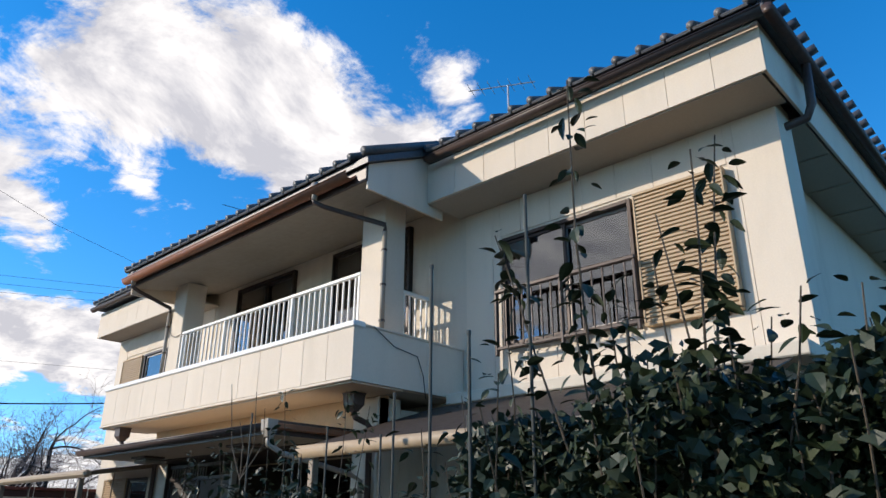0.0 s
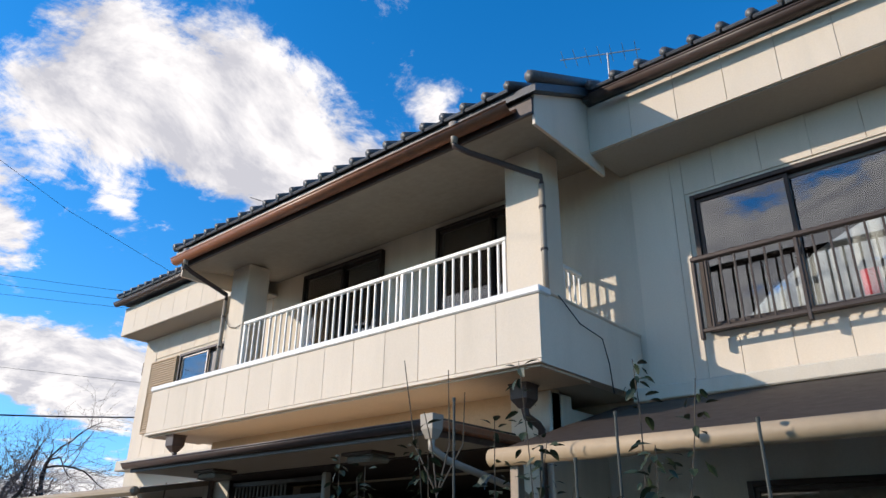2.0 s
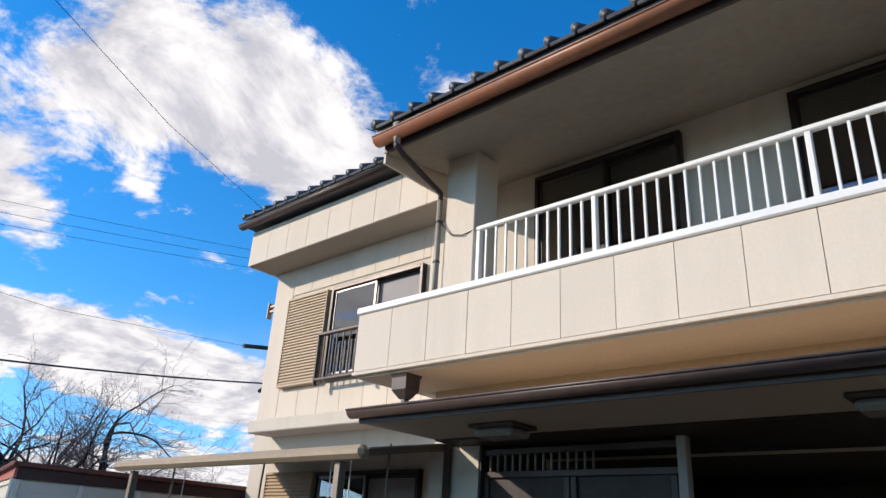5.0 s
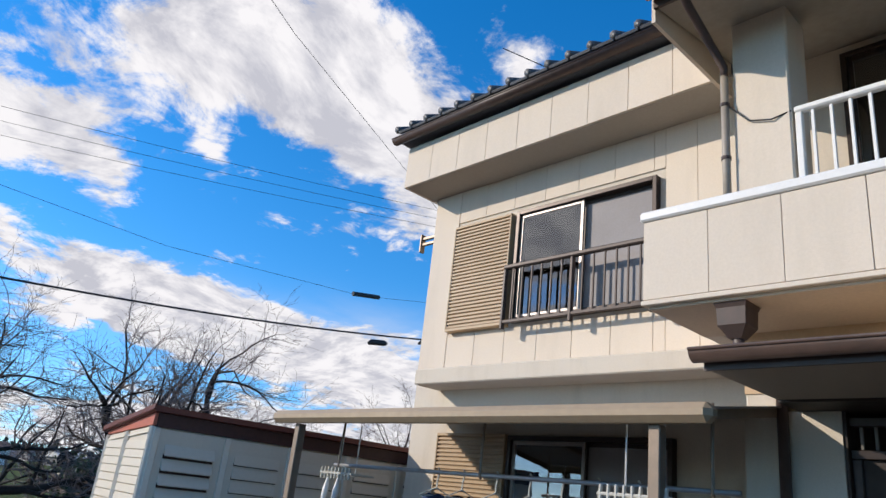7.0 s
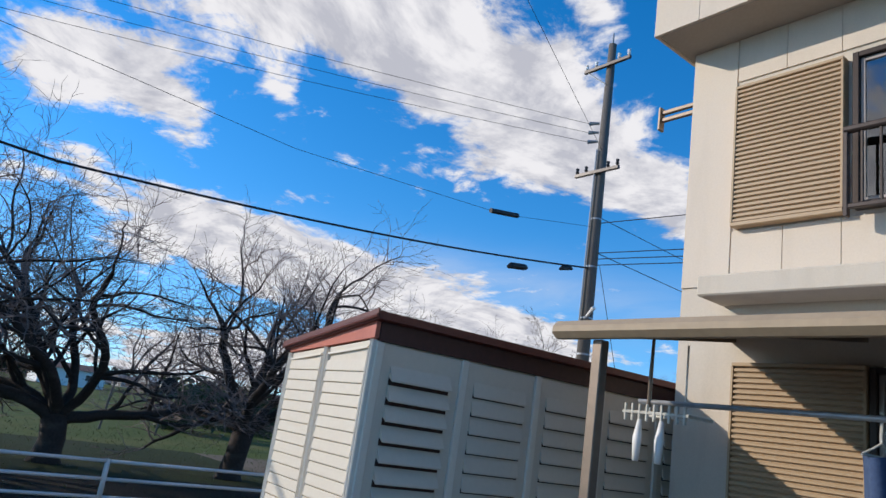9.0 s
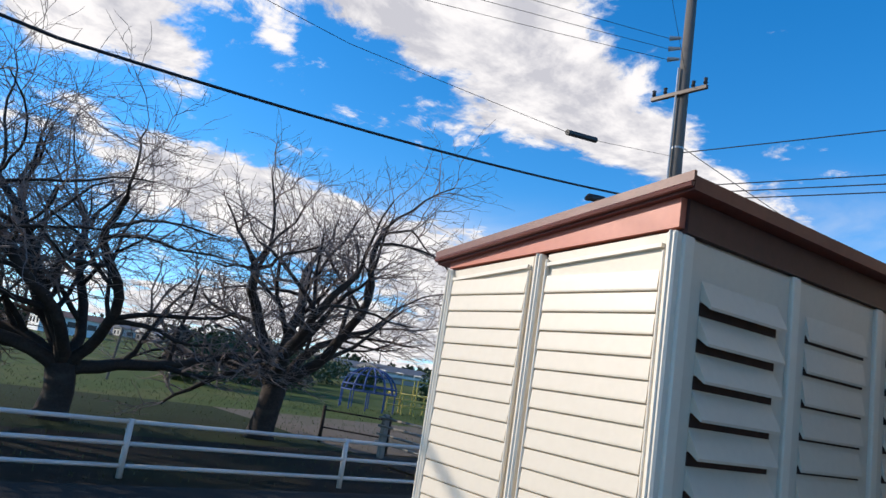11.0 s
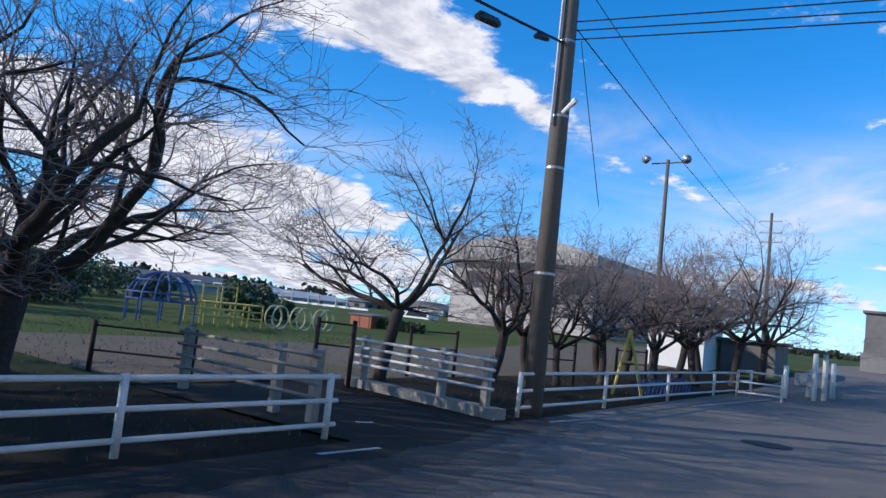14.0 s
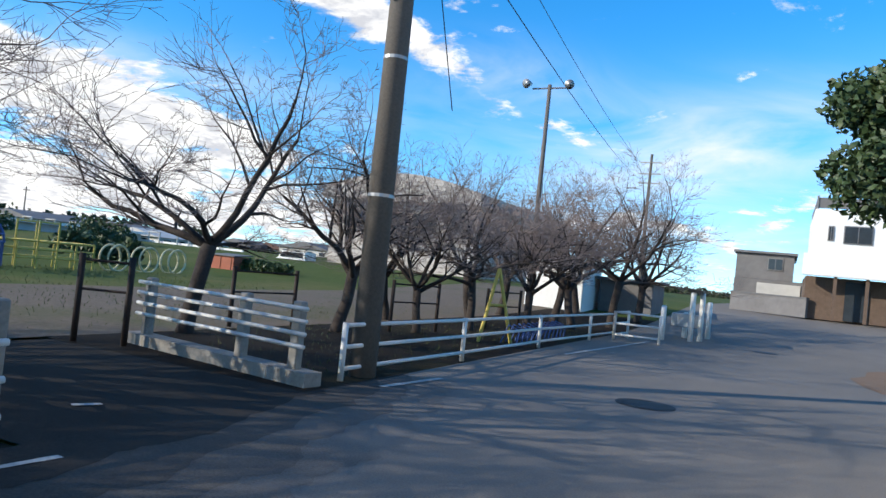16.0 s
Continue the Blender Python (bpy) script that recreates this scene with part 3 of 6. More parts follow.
def half_pipe(x0, x1, y, z, r):
    """A half-round gutter along x, open above, with rolled edges."""
    s = Shape()
    ring = [(y + r * math.cos(a), z + r * math.sin(a)) for a in [math.pi + math.pi * i / 8 for i in range(9)]]
    inner = [(y + (r - 0.006) * math.cos(a), z + (r - 0.006) * math.sin(a)) for a in [2 * math.pi - math.pi * i / 8 for i in range(9)]]
    s.prism(ring + inner, "x", x0, x1)
    s.tube([(x0, y - r, z), (x1, y - r, z)], 0.009, 6)
    return s


part("gutter", half_pipe(BX0 + 0.08, BX1 - 0.25, BEY - 0.035, 5.545, 0.08), GUTTER, house, "sun-faded brown half-round gutter", True)
part("gutter", half_pipe(RX0 - 0.12, -11.3, EAVE_L[3], EAVE_L[4], 0.065), PIPE, house, "", True)
part("gutter", half_pipe(-5.0, RX1 + 0.1, EAVE_R[3], EAVE_R[4], 0.065), PIPE, house, "", True)
part("gutter", Shape().tube([(RX1 + 0.13, 5.17, EAVE_R[4]), (RX1 + 0.13, 14.0, EAVE_R[4])], 0.06, 8), PIPE, house, "", True)
# drain at the side eave
part("drain_pipe", Shape().tube([(RX1 + 0.12, 6.2, 5.95), (RX1 + 0.10, 6.2, 5.5), (RX1 + 0.04, 6.2, 5.38), (-1.30, 6.12, 5.30), (-1.36, 6.1, 5.1)], 0.045, 8), PIPE, house, "", True)


def eave_tiles(x0, x1, y, z, parent, pitch=0.265):
    """The front course of the roof: a rolled tile end at each pitch over flat pans."""
    roll, pan = Shape(), Shape()
    roll.tube([(0, -0.03, 0.012), (0, 0.42, 0.012 + 0.45 * SLOPE)], 0.048, 8)
    pan.box(0, pitch - 0.02, -0.02, 0.40, -0.015, 0.02, 0.006, Matrix.Rotation(math.atan(SLOPE), 4, "X"))
    m1, m2 = roll.mesh("tile_roll", True), pan.mesh("tile_pan")
    k = int((x1 - x0) / pitch)
    for i in range(k + 1):
        ob = part("tile", m1, TILE, parent)
        ob.location = (x0 + i * pitch, y, z)
        if i < k:
            ob = part("tile", m2, TILE, parent)
            ob.location = (x0 + i * pitch + 0.01, y, z - 0.02)


eave_tiles(BX0 + 0.03, BX1 - 0.05, BEY - 0.03, roof_z(BEY) + 0.02, balcony_roof)
eave_tiles(RX0 - 0.08, -11.3, EAVE_L[3], ZL + 0.03, roof)
eave_tiles(-5.0, RX1 + 0.08, EAVE_R[3], ZR + 0.03, roof)
vt = Shape().tube([(-0.05, 0, 0.02), (0.12, 0, 0.06)], 0.05, 8).mesh("verge_tile", True)
for k in range(32):
    ob = part("tile", vt, TILE, roof)
    ob.location = (RX1 + 0.1, 5.26 + 0.265 * k, ZR + 0.02)
    ob.rotation_euler = (0, 0, 0)
# verge roll of the balcony roof, and the ridge
part("verge_roll", Shape().tube([(BX1 - 0.02, BEY - 0.05, roof_z(BEY) + 0.03), (BX1 - 0.02, 5.5, roof_z(5.5) + 0.03)], 0.06, 8), TILE, house, "", True)
part("verge_roll", Shape().tube([(BX0 + 0.02, BEY - 0.05, roof_z(BEY) + 0.03), (BX0 + 0.02, 5.5, roof_z(5.5) + 0.03)], 0.06, 8), TILE, house, "", True)
part("ridge_cap", Shape().tube([(RX0 + run, RIDGE, hz + 0.05), (RX1 - run, RIDGE, hz + 0.05)], 0.14, 10), TILE, house, "", True)

# balcony
PX0, PX1, PY, PZ0, PZ1 = -11.09, -5.105, 4.197, 3.122, 3.70
bal = part("balcony_parapet", Shape().prism([(PX0, PY + 0.014), (PX1, PY + 0.014), (PX1, WALL_Y - 0.02), (PX1 - 0.12, WALL_Y - 0.02), (PX1 - 0.12, PY + 0.12), (PX0 + 0.12, PY + 0.12), (PX0 + 0.12, WALL_Y - 0.02), (PX0, WALL_Y - 0.02)], "z", PZ0, PZ1), SIDING, house, "cream panelled balcony parapet")
siding(bal, PX0, PX1, PZ0 + 0.035, PZ1 - 0.022, PY + 0.014, pitch=0.43)
part("drip_edge", Shape().box(PX0 - 0.006, PX1 + 0.006, PY - 0.012, PY + 0.01, PZ0, PZ0 + 0.03, 0.004), SIDING, bal)
part("coping", Shape().box(PX0 - 0.02, PX1 + 0.02, PY - 0.02, PY + 0.15, PZ1 - 0.02, PZ1 + 0.045, 0.012), WHITE, bal, "white metal coping")
part("coping", Shape().box(PX1 - 0.14, PX1 + 0.015, PY + 0.152, WALL_Y - 0.01, PZ1 + 0.002, PZ1 + 0.03, 0.01), SIDING, bal)
part("balcony_floor", Shape().box(PX0 + 0.121, PX1 - 0.121, PY + 0.121, WALL_Y - 0.001, 3.124, 3.2), SOFFIT, house)
part("balcony_underside", Shape().box(PX0 + 0.03, PX1 - 0.03, PY + 0.03, 4.95, PZ0 - 0.02, PZ0 - 0.002), UNDER, house, "tan board under the balcony")
for x0, x1 in ((-10.82, -10.42), (-5.96, -5.54)):
    part("column", Shape().box(x0, x1, 4.96, 5.32, 3.2, 5.56, 0.012), SIDING, house, "cream square balcony column")
part("column", Shape().box(-5.96, -5.54, 4.96, 5.32, 0.0, 3.1, 0.012), MORTAR, house)
part("column", Shape().box(-10.82, -10.42, 5.0, 5.32, 2.62, 3.1, 0.012), MORTAR, house)
part("header_wall", Shape().box(-10.82, -5.54, 4.99, 5.12, 2.72, 3.12), TANWALL, house, "tan band under the balcony")


def railing(name, x0, x1, y, z0, z1, posts, gap, material, label, bar=0.011, top=0.022):
    r = thing(name, label, "railing")
    part("top_rail", Shape().box(x0, x1, y - 0.03, y + 0.03, z1 - 0.05, z1, 0.012), material, r)
    part("bottom_rail", Shape().box(x0, x1, y - 0.02, y + 0.02, z0, z0 + 0.035, 0.006), material, r)
    for p in posts:
        part("post", Shape().box(p - top, p + top, y - 0.026, y + 0.026, z0 - 0.06, z1 - 0.051, 0.005), material, r)
    k = round((x1 - x0) / gap)
    baluster = Shape().box(-bar, bar, -bar, bar, z0 + 0.036, z1 - 0.051, 0.003).mesh("baluster")
    for i in range(1, k):
        x = x0 + (x1 - x0) * i / k
        if min([abs(x - p) for p in posts] + [9]) > 0.05:
            ob = part("baluster", baluster, material, r)
            ob.location = (x, y, 0)
    return r


railing("balcony_railing", -10.41, -5.97, 5.0, 3.80, 4.69, (-10.38, -9.114, -7.398, -6.0), 0.118, WHITE, "white metal balcony railing with upright bars")
side_rail = thing("side_railing", "white metal railing at the balcony end", "railing")
part("top_rail", Shape().box(-5.72, -5.67, 5.33, WALL_Y - 0.03, 4.45, 4.5, 0.01), WHITE, side_rail)
part("bottom_rail", Shape().box(-5.715, -5.675, 5.33, WALL_Y - 0.03, 3.75, 3.785, 0.006), WHITE, side_rail)
for i in range(6):
    part("baluster", Shape().box(-5.706, -5.684, 5.36 + 0.1 * i, 5.38 + 0.1 * i, 3.786, 4.449, 0.003), WHITE, side_rail)
railing("window_railing", -13.68, -11.93, 5.76, 3.66, 4.30, (-13.66, -12.8, -11.95), 0.125, RAILWOOD, "faded brown metal railing under the upstairs window", 0.009, 0.016)
railing("window_railing", -4.46, -2.66, 5.74, 3.58, 4.29, (-4.44, -3.56, -2.68), 0.125, RAILWOOD, "faded brown metal railing under the upstairs window", 0.009, 0.016)


def window(x0, x1, z0, z1, name, label, panes, y=WALL_Y, curtain=True):
    """A sliding window of two leaves in a deep brown frame."""
    w = tagged(new(name), label, "window", "", "structure")
    f = Shape()
    t = 0.045
    f.box(x0, x0 + t, y - 0.075, y + 0.1, z0, z1, 0.004).box(x1 - t, x1, y - 0.075, y + 0.1, z0, z1, 0.004)
    f.box(x0 + t, x1 - t, y - 0.075, y + 0.1, z1 - t, z1, 0.004).box(x0 + t, x1 - t, y - 0.085, y + 0.1, z0, z0 + t, 0.004)
    part("window_frame", f, FRAME, w)
    mid = (x0 + x1) / 2
    for i, (a, b) in enumerate(((x0 + t + 0.001, mid + 0.02), (mid - 0.02, x1 - t - 0.001))):
        yy = y - 0.045 + 0.05 * i
        s = Shape()
        e = 0.035
        c, d = z0 + t + 0.001, z1 - t - 0.001
        s.box(a, a + e, yy, yy + 0.028, c, d, 0.003).box(b - e, b, yy, yy + 0.028, c, d, 0.003)
        s.box(a + e, b - e, yy, yy + 0.028, d - e, d, 0.003).box(a + e, b - e, yy, yy + 0.028, c, c + e, 0.003)
        leaf = part("sash", s, SILVER if panes[i] == "glass" else FRAME, w)
        ob = part("pane", Shape().box(a + e, b - e, yy + 0.011, yy + 0.016, c + e, d - e), GLASS if panes[i] != "frost" else FROST, leaf)
        ob.visible_shadow = False
    if curtain:
        s = Shape()
        k = 60
        yc = y + 0.22
        for i in range(k + 1):
            x = x0 + (x1 - x0) * i / k
            o = 0.03 * math.sin(i * 1.1) + 0.015 * math.sin(i * 2.7)
            s.v += [(x, yc + o, z0 + 0.02), (x, yc + o, z1 - 0.03)]
        for i in range(k):
            s.f.append((2 * i, 2 * i + 2, 2 * i + 3, 2 * i + 1))
        tagged(part("curtain", s, CURTAIN, None, "", True), "pale gathered curtain behind the window", "curtain")
    return w


def shutter_box(x0, x1, z0, z1, y=WALL_Y, label="tan ribbed metal storm shutter box on the wall"):
    """The box that the storm shutters slide into: a frame with ribs across it."""
    b = thing("shutter_box", label, "shutter box", "shutter boxes on the front")
    part("body", Shape().box(x0, x1, y - 0.075, y - 0.003, z0, z1, 0.006), SHUTTER, b)
    rim = Shape()
    rim.box(x0 - 0.02, x1 + 0.02, y - 0.1, y - 0.003, z0 - 0.035, z0 - 0.001, 0.004).box(x0 - 0.02, x1 + 0.02, y - 0.1, y - 0.003, z1 + 0.001, z1 + 0.03, 0.004)
    rim.box(x0 - 0.022, x0 - 0.001, y - 0.1, y - 0.003, z0, z1, 0.003).box(x1 + 0.001, x1 + 0.022, y - 0.1, y - 0.003, z0, z1, 0.003)
    part("rim", rim, SHUTTER, b)
    k = round((z1 - z0) / 0.042)
    h = (z1 - z0) / k
    rib = Shape().prism([(y - 0.076, 0.0), (y - 0.094, 0.006), (y - 0.094, h * 0.6), (y - 0.076, h * 0.78)], "x", x0 + 0.001, x1 - 0.001).mesh("rib")
    for i in range(k):
        ob = part("rib", rib, SHUTTER, b)
        ob.location = (0, 0, z0 + i * h)
    return b


window(*UP_L, "window_1", "sliding window with sky reflected and a frosted leaf", ("glass", "frost"))
window(*UP_R, "window_2", "sliding window reflecting clouds behind a brown railing", ("plain", "glass"))
window(*LO_L, "window_3", "ground-floor sliding window in brown frame", ("glass", "frost"))
window(*LO_R, "window_4", "shaded ground-floor sliding window", ("plain", "plain"))
window(*BAL_A, "window_5", "dark sliding balcony door", ("plain", "plain"))
window(*BAL_B, "window_6", "dark sliding balcony door", ("plain", "plain"))
window(-9.35, -7.65, 0.15, 2.3, "door_1", "dark sliding front door deep under the porch", ("plain", "plain"), WALL_Y + 1.3, False)
window(-9.9, -9.4, 0.9, 2.2, "window_7", "narrow side light beside the front door", ("frost", "frost"), WALL_Y + 1.3, False)
shutter_box(-14.57, -13.735, 3.71, 4.92)
shutter_box(-2.66, -1.75, 3.60, 4.96)
shutter_box(-14.50, -13.58, 0.65, 2.53, label="tan ribbed metal shutter box beside the ground-floor window")

# porch roof under the balcony
porch = thing("porch_roof", "low porch canopy with brown gutter under the balcony", "porch roof")
part("canopy", Shape().prism([(3.80, 2.66), (3.80, 2.70), (4.98, 2.74), (4.98, 2.70)], "x", -10.48, -5.92), PIPE, porch, "dark canopy boards")
# reflector: unseen tan top that throws warm sunlight up under the balcony
part("roof_sheet", Shape().prism([(3.80, 2.702), (3.80, 2.712), (4.98, 2.752), (4.98, 2.742)], "x", -10.5, -5.9), UNDER, porch, "unseen tan sheet added to bounce sun under the balcony")
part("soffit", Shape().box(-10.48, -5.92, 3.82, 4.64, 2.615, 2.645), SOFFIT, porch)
# rear half of the ceiling is near-black to stand for shade
part("inner_ceiling", Shape().box(-10.48, -5.92, 4.642, 5.90, 2.60, 2.645), DARKBROWN, porch, "rear porch ceiling coloured near-black as recess shade")
part("gutter", half_pipe(-10.53, -5.86, 3.75, 2.70, 0.06), PIPE, porch, "dark brown half-round gutter", True)
part("fascia", Shape().box(-10.5, -5.9, 3.80, 3.82, 2.612, 2.70), PIPE, porch)
part("fascia", Shape().box(-5.92, -5.90, 3.82, 4.95, 2.612, 2.76), PIPE, porch)
part("wall", Shape().box(-10.81, -10.25, 4.95, WALL_Y - 0.002, 0.0, 2.599), MORTAR, house, "cream entrance side wall")
# linings added so the sides of the recess look shaded
part("lining", Shape().box(-10.249, -10.23, 4.96, WALL_Y - 0.004, 0.14, 2.598), DARKBROWN, house, "added entrance lining coloured near-black as recess shade")
part("lining", Shape().box(-6.225, -6.201, 5.33, WALL_Y - 0.004, 0.14, 2.598), DARKBROWN, house)
screen = thing("entrance_screen", "entrance screen, panels near-black for dark glass, with a barred transom", "screen")
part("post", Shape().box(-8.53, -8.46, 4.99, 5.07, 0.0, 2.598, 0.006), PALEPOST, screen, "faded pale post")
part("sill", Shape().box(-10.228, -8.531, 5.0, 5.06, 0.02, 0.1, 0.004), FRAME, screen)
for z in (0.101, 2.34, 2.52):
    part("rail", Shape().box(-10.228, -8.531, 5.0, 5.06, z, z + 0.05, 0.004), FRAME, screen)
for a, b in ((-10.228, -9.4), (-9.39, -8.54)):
    # near-black panels in place of dark glass
    part("panel", Shape().box(a + 0.05, b - 0.05, 5.025, 5.037, 0.152, 2.338), DARKBROWN, screen)
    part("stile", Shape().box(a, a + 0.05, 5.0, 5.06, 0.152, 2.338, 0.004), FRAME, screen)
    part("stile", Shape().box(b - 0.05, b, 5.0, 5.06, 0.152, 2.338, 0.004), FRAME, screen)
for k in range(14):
    x = -10.18 + 0.075 * k
    part("transom_bar", Shape().box(x, x + 0.018, 5.01, 5.03, 2.392, 2.519, 0.003), PORCHDARK, screen)
part("wall", Shape().box(-6.2, -5.55, 5.325, WALL_Y - 0.002, 0.0, 2.99), MORTAR, house)
for x in (-9.5, -7.05):
    lamp_box = thing("porch_lamp", "square porch ceiling lamp, switched off", "lamp", "porch ceiling lamps")
    part("base", Shape().box(x - 0.2, x + 0.2, 4.13, 4.43, 2.585, 2.614, 0.006), PIPE, lamp_box)
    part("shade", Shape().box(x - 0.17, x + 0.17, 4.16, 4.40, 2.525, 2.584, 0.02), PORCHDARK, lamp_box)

# ---- terraces and laundry ----
perg = thing("laundry_terrace", "brown aluminium laundry terrace roof with posts", "terrace roof")
part("front_beam", Shape().box(-14.60, -10.5, 3.85, 3.97, 2.37, 2.475, 0.035), BEAM, perg, "brown front gutter beam")
for x in (-14.28, -10.85):
    part("post", Shape().box(x - 0.035, x + 0.035, 3.93, 4.0, 0.0, 2.369, 0.006), TERRACE, perg)
part("roof_panel", Shape().prism([(3.98, 2.455), (3.98, 2.467), (5.925, 2.80), (5.925, 2.788)], "x", -14.58, -10.55), FROST, perg, "smoky plastic roof panel")
for x in (-14.56, -13.6, -12.6, -11.6, -10.6):
    part("rafter", Shape().prism([(3.975, 2.40), (3.975, 2.452), (5.925, 2.785), (5.925, 2.73)], "x", x - 0.02, x + 0.02), TERRACE, perg)
terr = thing("side_terrace", "tan beam of a side terrace roof", "terrace roof")
part("front_beam", Shape().tube([(-5.22, 3.7, 2.38), (-1.25, 3.7, 2.37)], 0.06, 12), BEAM, terr, "", True)
part("roof_panel", Shape().prism([(3.74, 2.42), (3.74, 2.432), (5.545, 3.005), (5.545, 2.993)], "x", -5.2, -1.3), DARKBROWN, terr, "smoky dark brown roof sheet")
for x in (-5.18, -4.3, -3.4, -2.5, -1.6):
    part("rafter", Shape().prism([(3.74, 2.38), (3.74, 2.418), (5.545, 2.99), (5.545, 2.95)], "x", x - 0.02, x + 0.02), TERRACE, terr)
for x in (-5.05, -1.9):
    part("post", Shape().box(x - 0.035, x + 0.035, 3.72, 3.79, 0, 2.33, 0.006), TERRACE, terr)

# ---- storage shed ----
SX0, SX1, SY0, SY1 = -1.35, 0.0, 0.0, 3.4
shed = thing("storage_shed", "cream ribbed steel storage shed with maroon roof", "shed", "", "", (-15.45, 3.16, 0))
shed.scale = (1.0, 1.0, 1.016)
shed.rotation_euler = (0, 0, radians(-4.5))


def shed_top(x):
    return 2.115 + (x - SX0) / (SX1 - SX0) * 0.085


part("body", Shape().prism([(SX0 + 0.02, 0.08), (SX1 - 0.02, 0.08), (SX1 - 0.02, 2.19), (SX0 + 0.02, 2.10)], "y", SY0 + 0.03, SY1), SHEDWALL, shed)
part("base", Shape().box(SX0, SX1, SY0, SY1, 0.0, 0.08, 0.01), SHEDTRIM, shed)
part("roof", Shape().prism([(SX0 - 0.065, 2.135), (SX0 - 0.065, 2.185), (SX1 + 0.07, 2.37), (SX1 + 0.07, 2.32)], "y", SY0 - 0.03, SY1 + 0.05), MAROON, shed, "maroon sloping roof edge")
part("roof_lip", Shape().prism([(SX0 - 0.07, 2.163), (SX0 - 0.07, 2.197), (SX1 + 0.075, 2.383), (SX1 + 0.075, 2.349)], "y", SY0 - 0.045, SY0 - 0.031), MAROON, shed)
part("roof_ridge", Shape().tube([(SX0 - 0.065, SY0 - 0.042, 2.153), (SX1 + 0.07, SY0 - 0.042, 2.337)], 0.010, 6), MAROON, shed)
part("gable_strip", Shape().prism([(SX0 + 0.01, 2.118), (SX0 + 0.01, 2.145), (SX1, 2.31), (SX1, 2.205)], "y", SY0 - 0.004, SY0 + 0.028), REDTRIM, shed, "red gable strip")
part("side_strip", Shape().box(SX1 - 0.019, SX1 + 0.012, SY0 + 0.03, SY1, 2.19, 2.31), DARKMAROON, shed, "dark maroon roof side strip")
mid = -0.69
for a, b in ((SX0, mid), (mid, SX1)):
    d = part("door_panel", Shape().prism([(a + 0.045, 0.1), (b - 0.045, 0.1), (b - 0.045, shed_top(b) - 0.008), (a + 0.045, shed_top(a) - 0.008)], "y", SY0 + 0.008, SY0 + 0.028), SHEDWALL, shed)
    z = 0.165
    while z < shed_top(a) - 0.10:
        h = 0.15 if 0.42 < z < 0.66 else 0.076
        part("slat", Shape().prism([(SY0 + 0.0075, z), (SY0 - 0.009, z + 0.003), (SY0 - 0.010, z + 0.009), (SY0 - 0.005, z + h - 0.004), (SY0 + 0.0075, z + h - 0.002)], "x", a + 0.062, b - 0.062), SHEDWALL, d)
        z += h
    part("door_edge", Shape().box(a + 0.046, a + 0.058, SY0 - 0.012, SY0 + 0.0075, 0.1, shed_top(a) - 0.03, 0.004), SHEDTRIM, d)
    part("door_edge", Shape().box(b - 0.058, b - 0.046, SY0 - 0.012, SY0 + 0.0075, 0.1, shed_top(a) - 0.03, 0.004), SHEDTRIM, d)
    part("door_edge", Shape().prism([(a + 0.06, shed_top(a) - 0.06), (b - 0.06, shed_top(a) - 0.06 + (b - a) * 0.06), (b - 0.06, shed_top(a) - 0.045 + (b - a) * 0.06), (a + 0.06, shed_top(a) - 0.045)], "y", SY0 - 0.011, SY0 + 0.0075), SHEDTRIM, d)
for x in (SX0 + 0.022, mid, SX1 - 0.022):
    part("post", Shape().box(x - 0.022, x + 0.022, SY0 - 0.014, SY0 + 0.029, 0.08, shed_top(x) - 0.005, 0.008), SHEDTRIM, shed)
    part("post_bead", Shape().tube([(x, SY0 - 0.015, 0.08), (x, SY0 - 0.015, shed_top(x) - 0.006)], 0.006, 6), SHEDTRIM, shed)
for i in range(5):
    a = SY0 + 0.05 + i * 0.69
    d = part("side_panel", Shape().box(SX1 - 0.019, SX1 - 0.004, a + 0.03, a + 0.66, 0.1, 2.18, 0.004), SHEDWALL, shed)
    z, deep = 0.2, (0.045 if i == 0 else 0.016)
    while z < 2.0:
        part("louvre", Shape().prism([(SX1 - 0.0035, z + 0.03), (SX1 - 0.003 + deep, z), (SX1 + deep, z + 0.010), (SX1 - 0.0035, z + 0.10)], "y", a + 0.1, a + 0.58), SHEDWALL, d)
        # rust-brown slots on the first panel; thinner strips elsewhere paint shade lines
        part("slot", Shape().box(SX1 - 0.0035, SX1 - 0.001, a + 0.1, a + 0.58, z - (0.022 if i == 0 else 0.008), z + 0.024), SLOT, d)
        z += 0.125
    part("post", Shape().box(SX1 - 0.019, SX1 + 0.012, a - 0.03, a + 0.028, 0.08, 2.185, 0.005), SHEDTRIM, shed)
hnd = part("lock", Shape().tube([(SX1 + 0.012, 0.72, 1.0), (SX1 + 0.04, 0.72, 1.0)], [0.03, 0.025], 10), STEEL, shed, "small round lock")

# ---- roadside fences ----


def pipe_fence(points, height, name_label, ends=(0.1, 0.12)):
    f = thing("guard_fence", name_label, "fence", "white pipe fences along the road")
    for p in points:
        q = Vector(p)
        part("post", Shape().tube([(q.x, q.y, rise(q.y) - 0.02), (q.x, q.y, rise(q.y) + height + 0.03)], 0.036, 10), FENCE, f, "", True)
    for a, b in zip(points, points[1:]):
        a, b = Vector(a), Vector(b)
        d = (b - a).normalized()
        last, first = b == Vector(points[-1]), a == Vector(points[0])
        p0 = a - d * ends[0] if first else a
        p1 = b + d * ends[1] if last else b
        for h in (height, height * 0.60, height * 0.20):
            part("rail", Shape().tube([(p0.x, p0.y, rise(p0.y) + h), (p1.x, p1.y, rise(p1.y) + h)], 0.026, 8), FENCE, f, "", True)
    return f


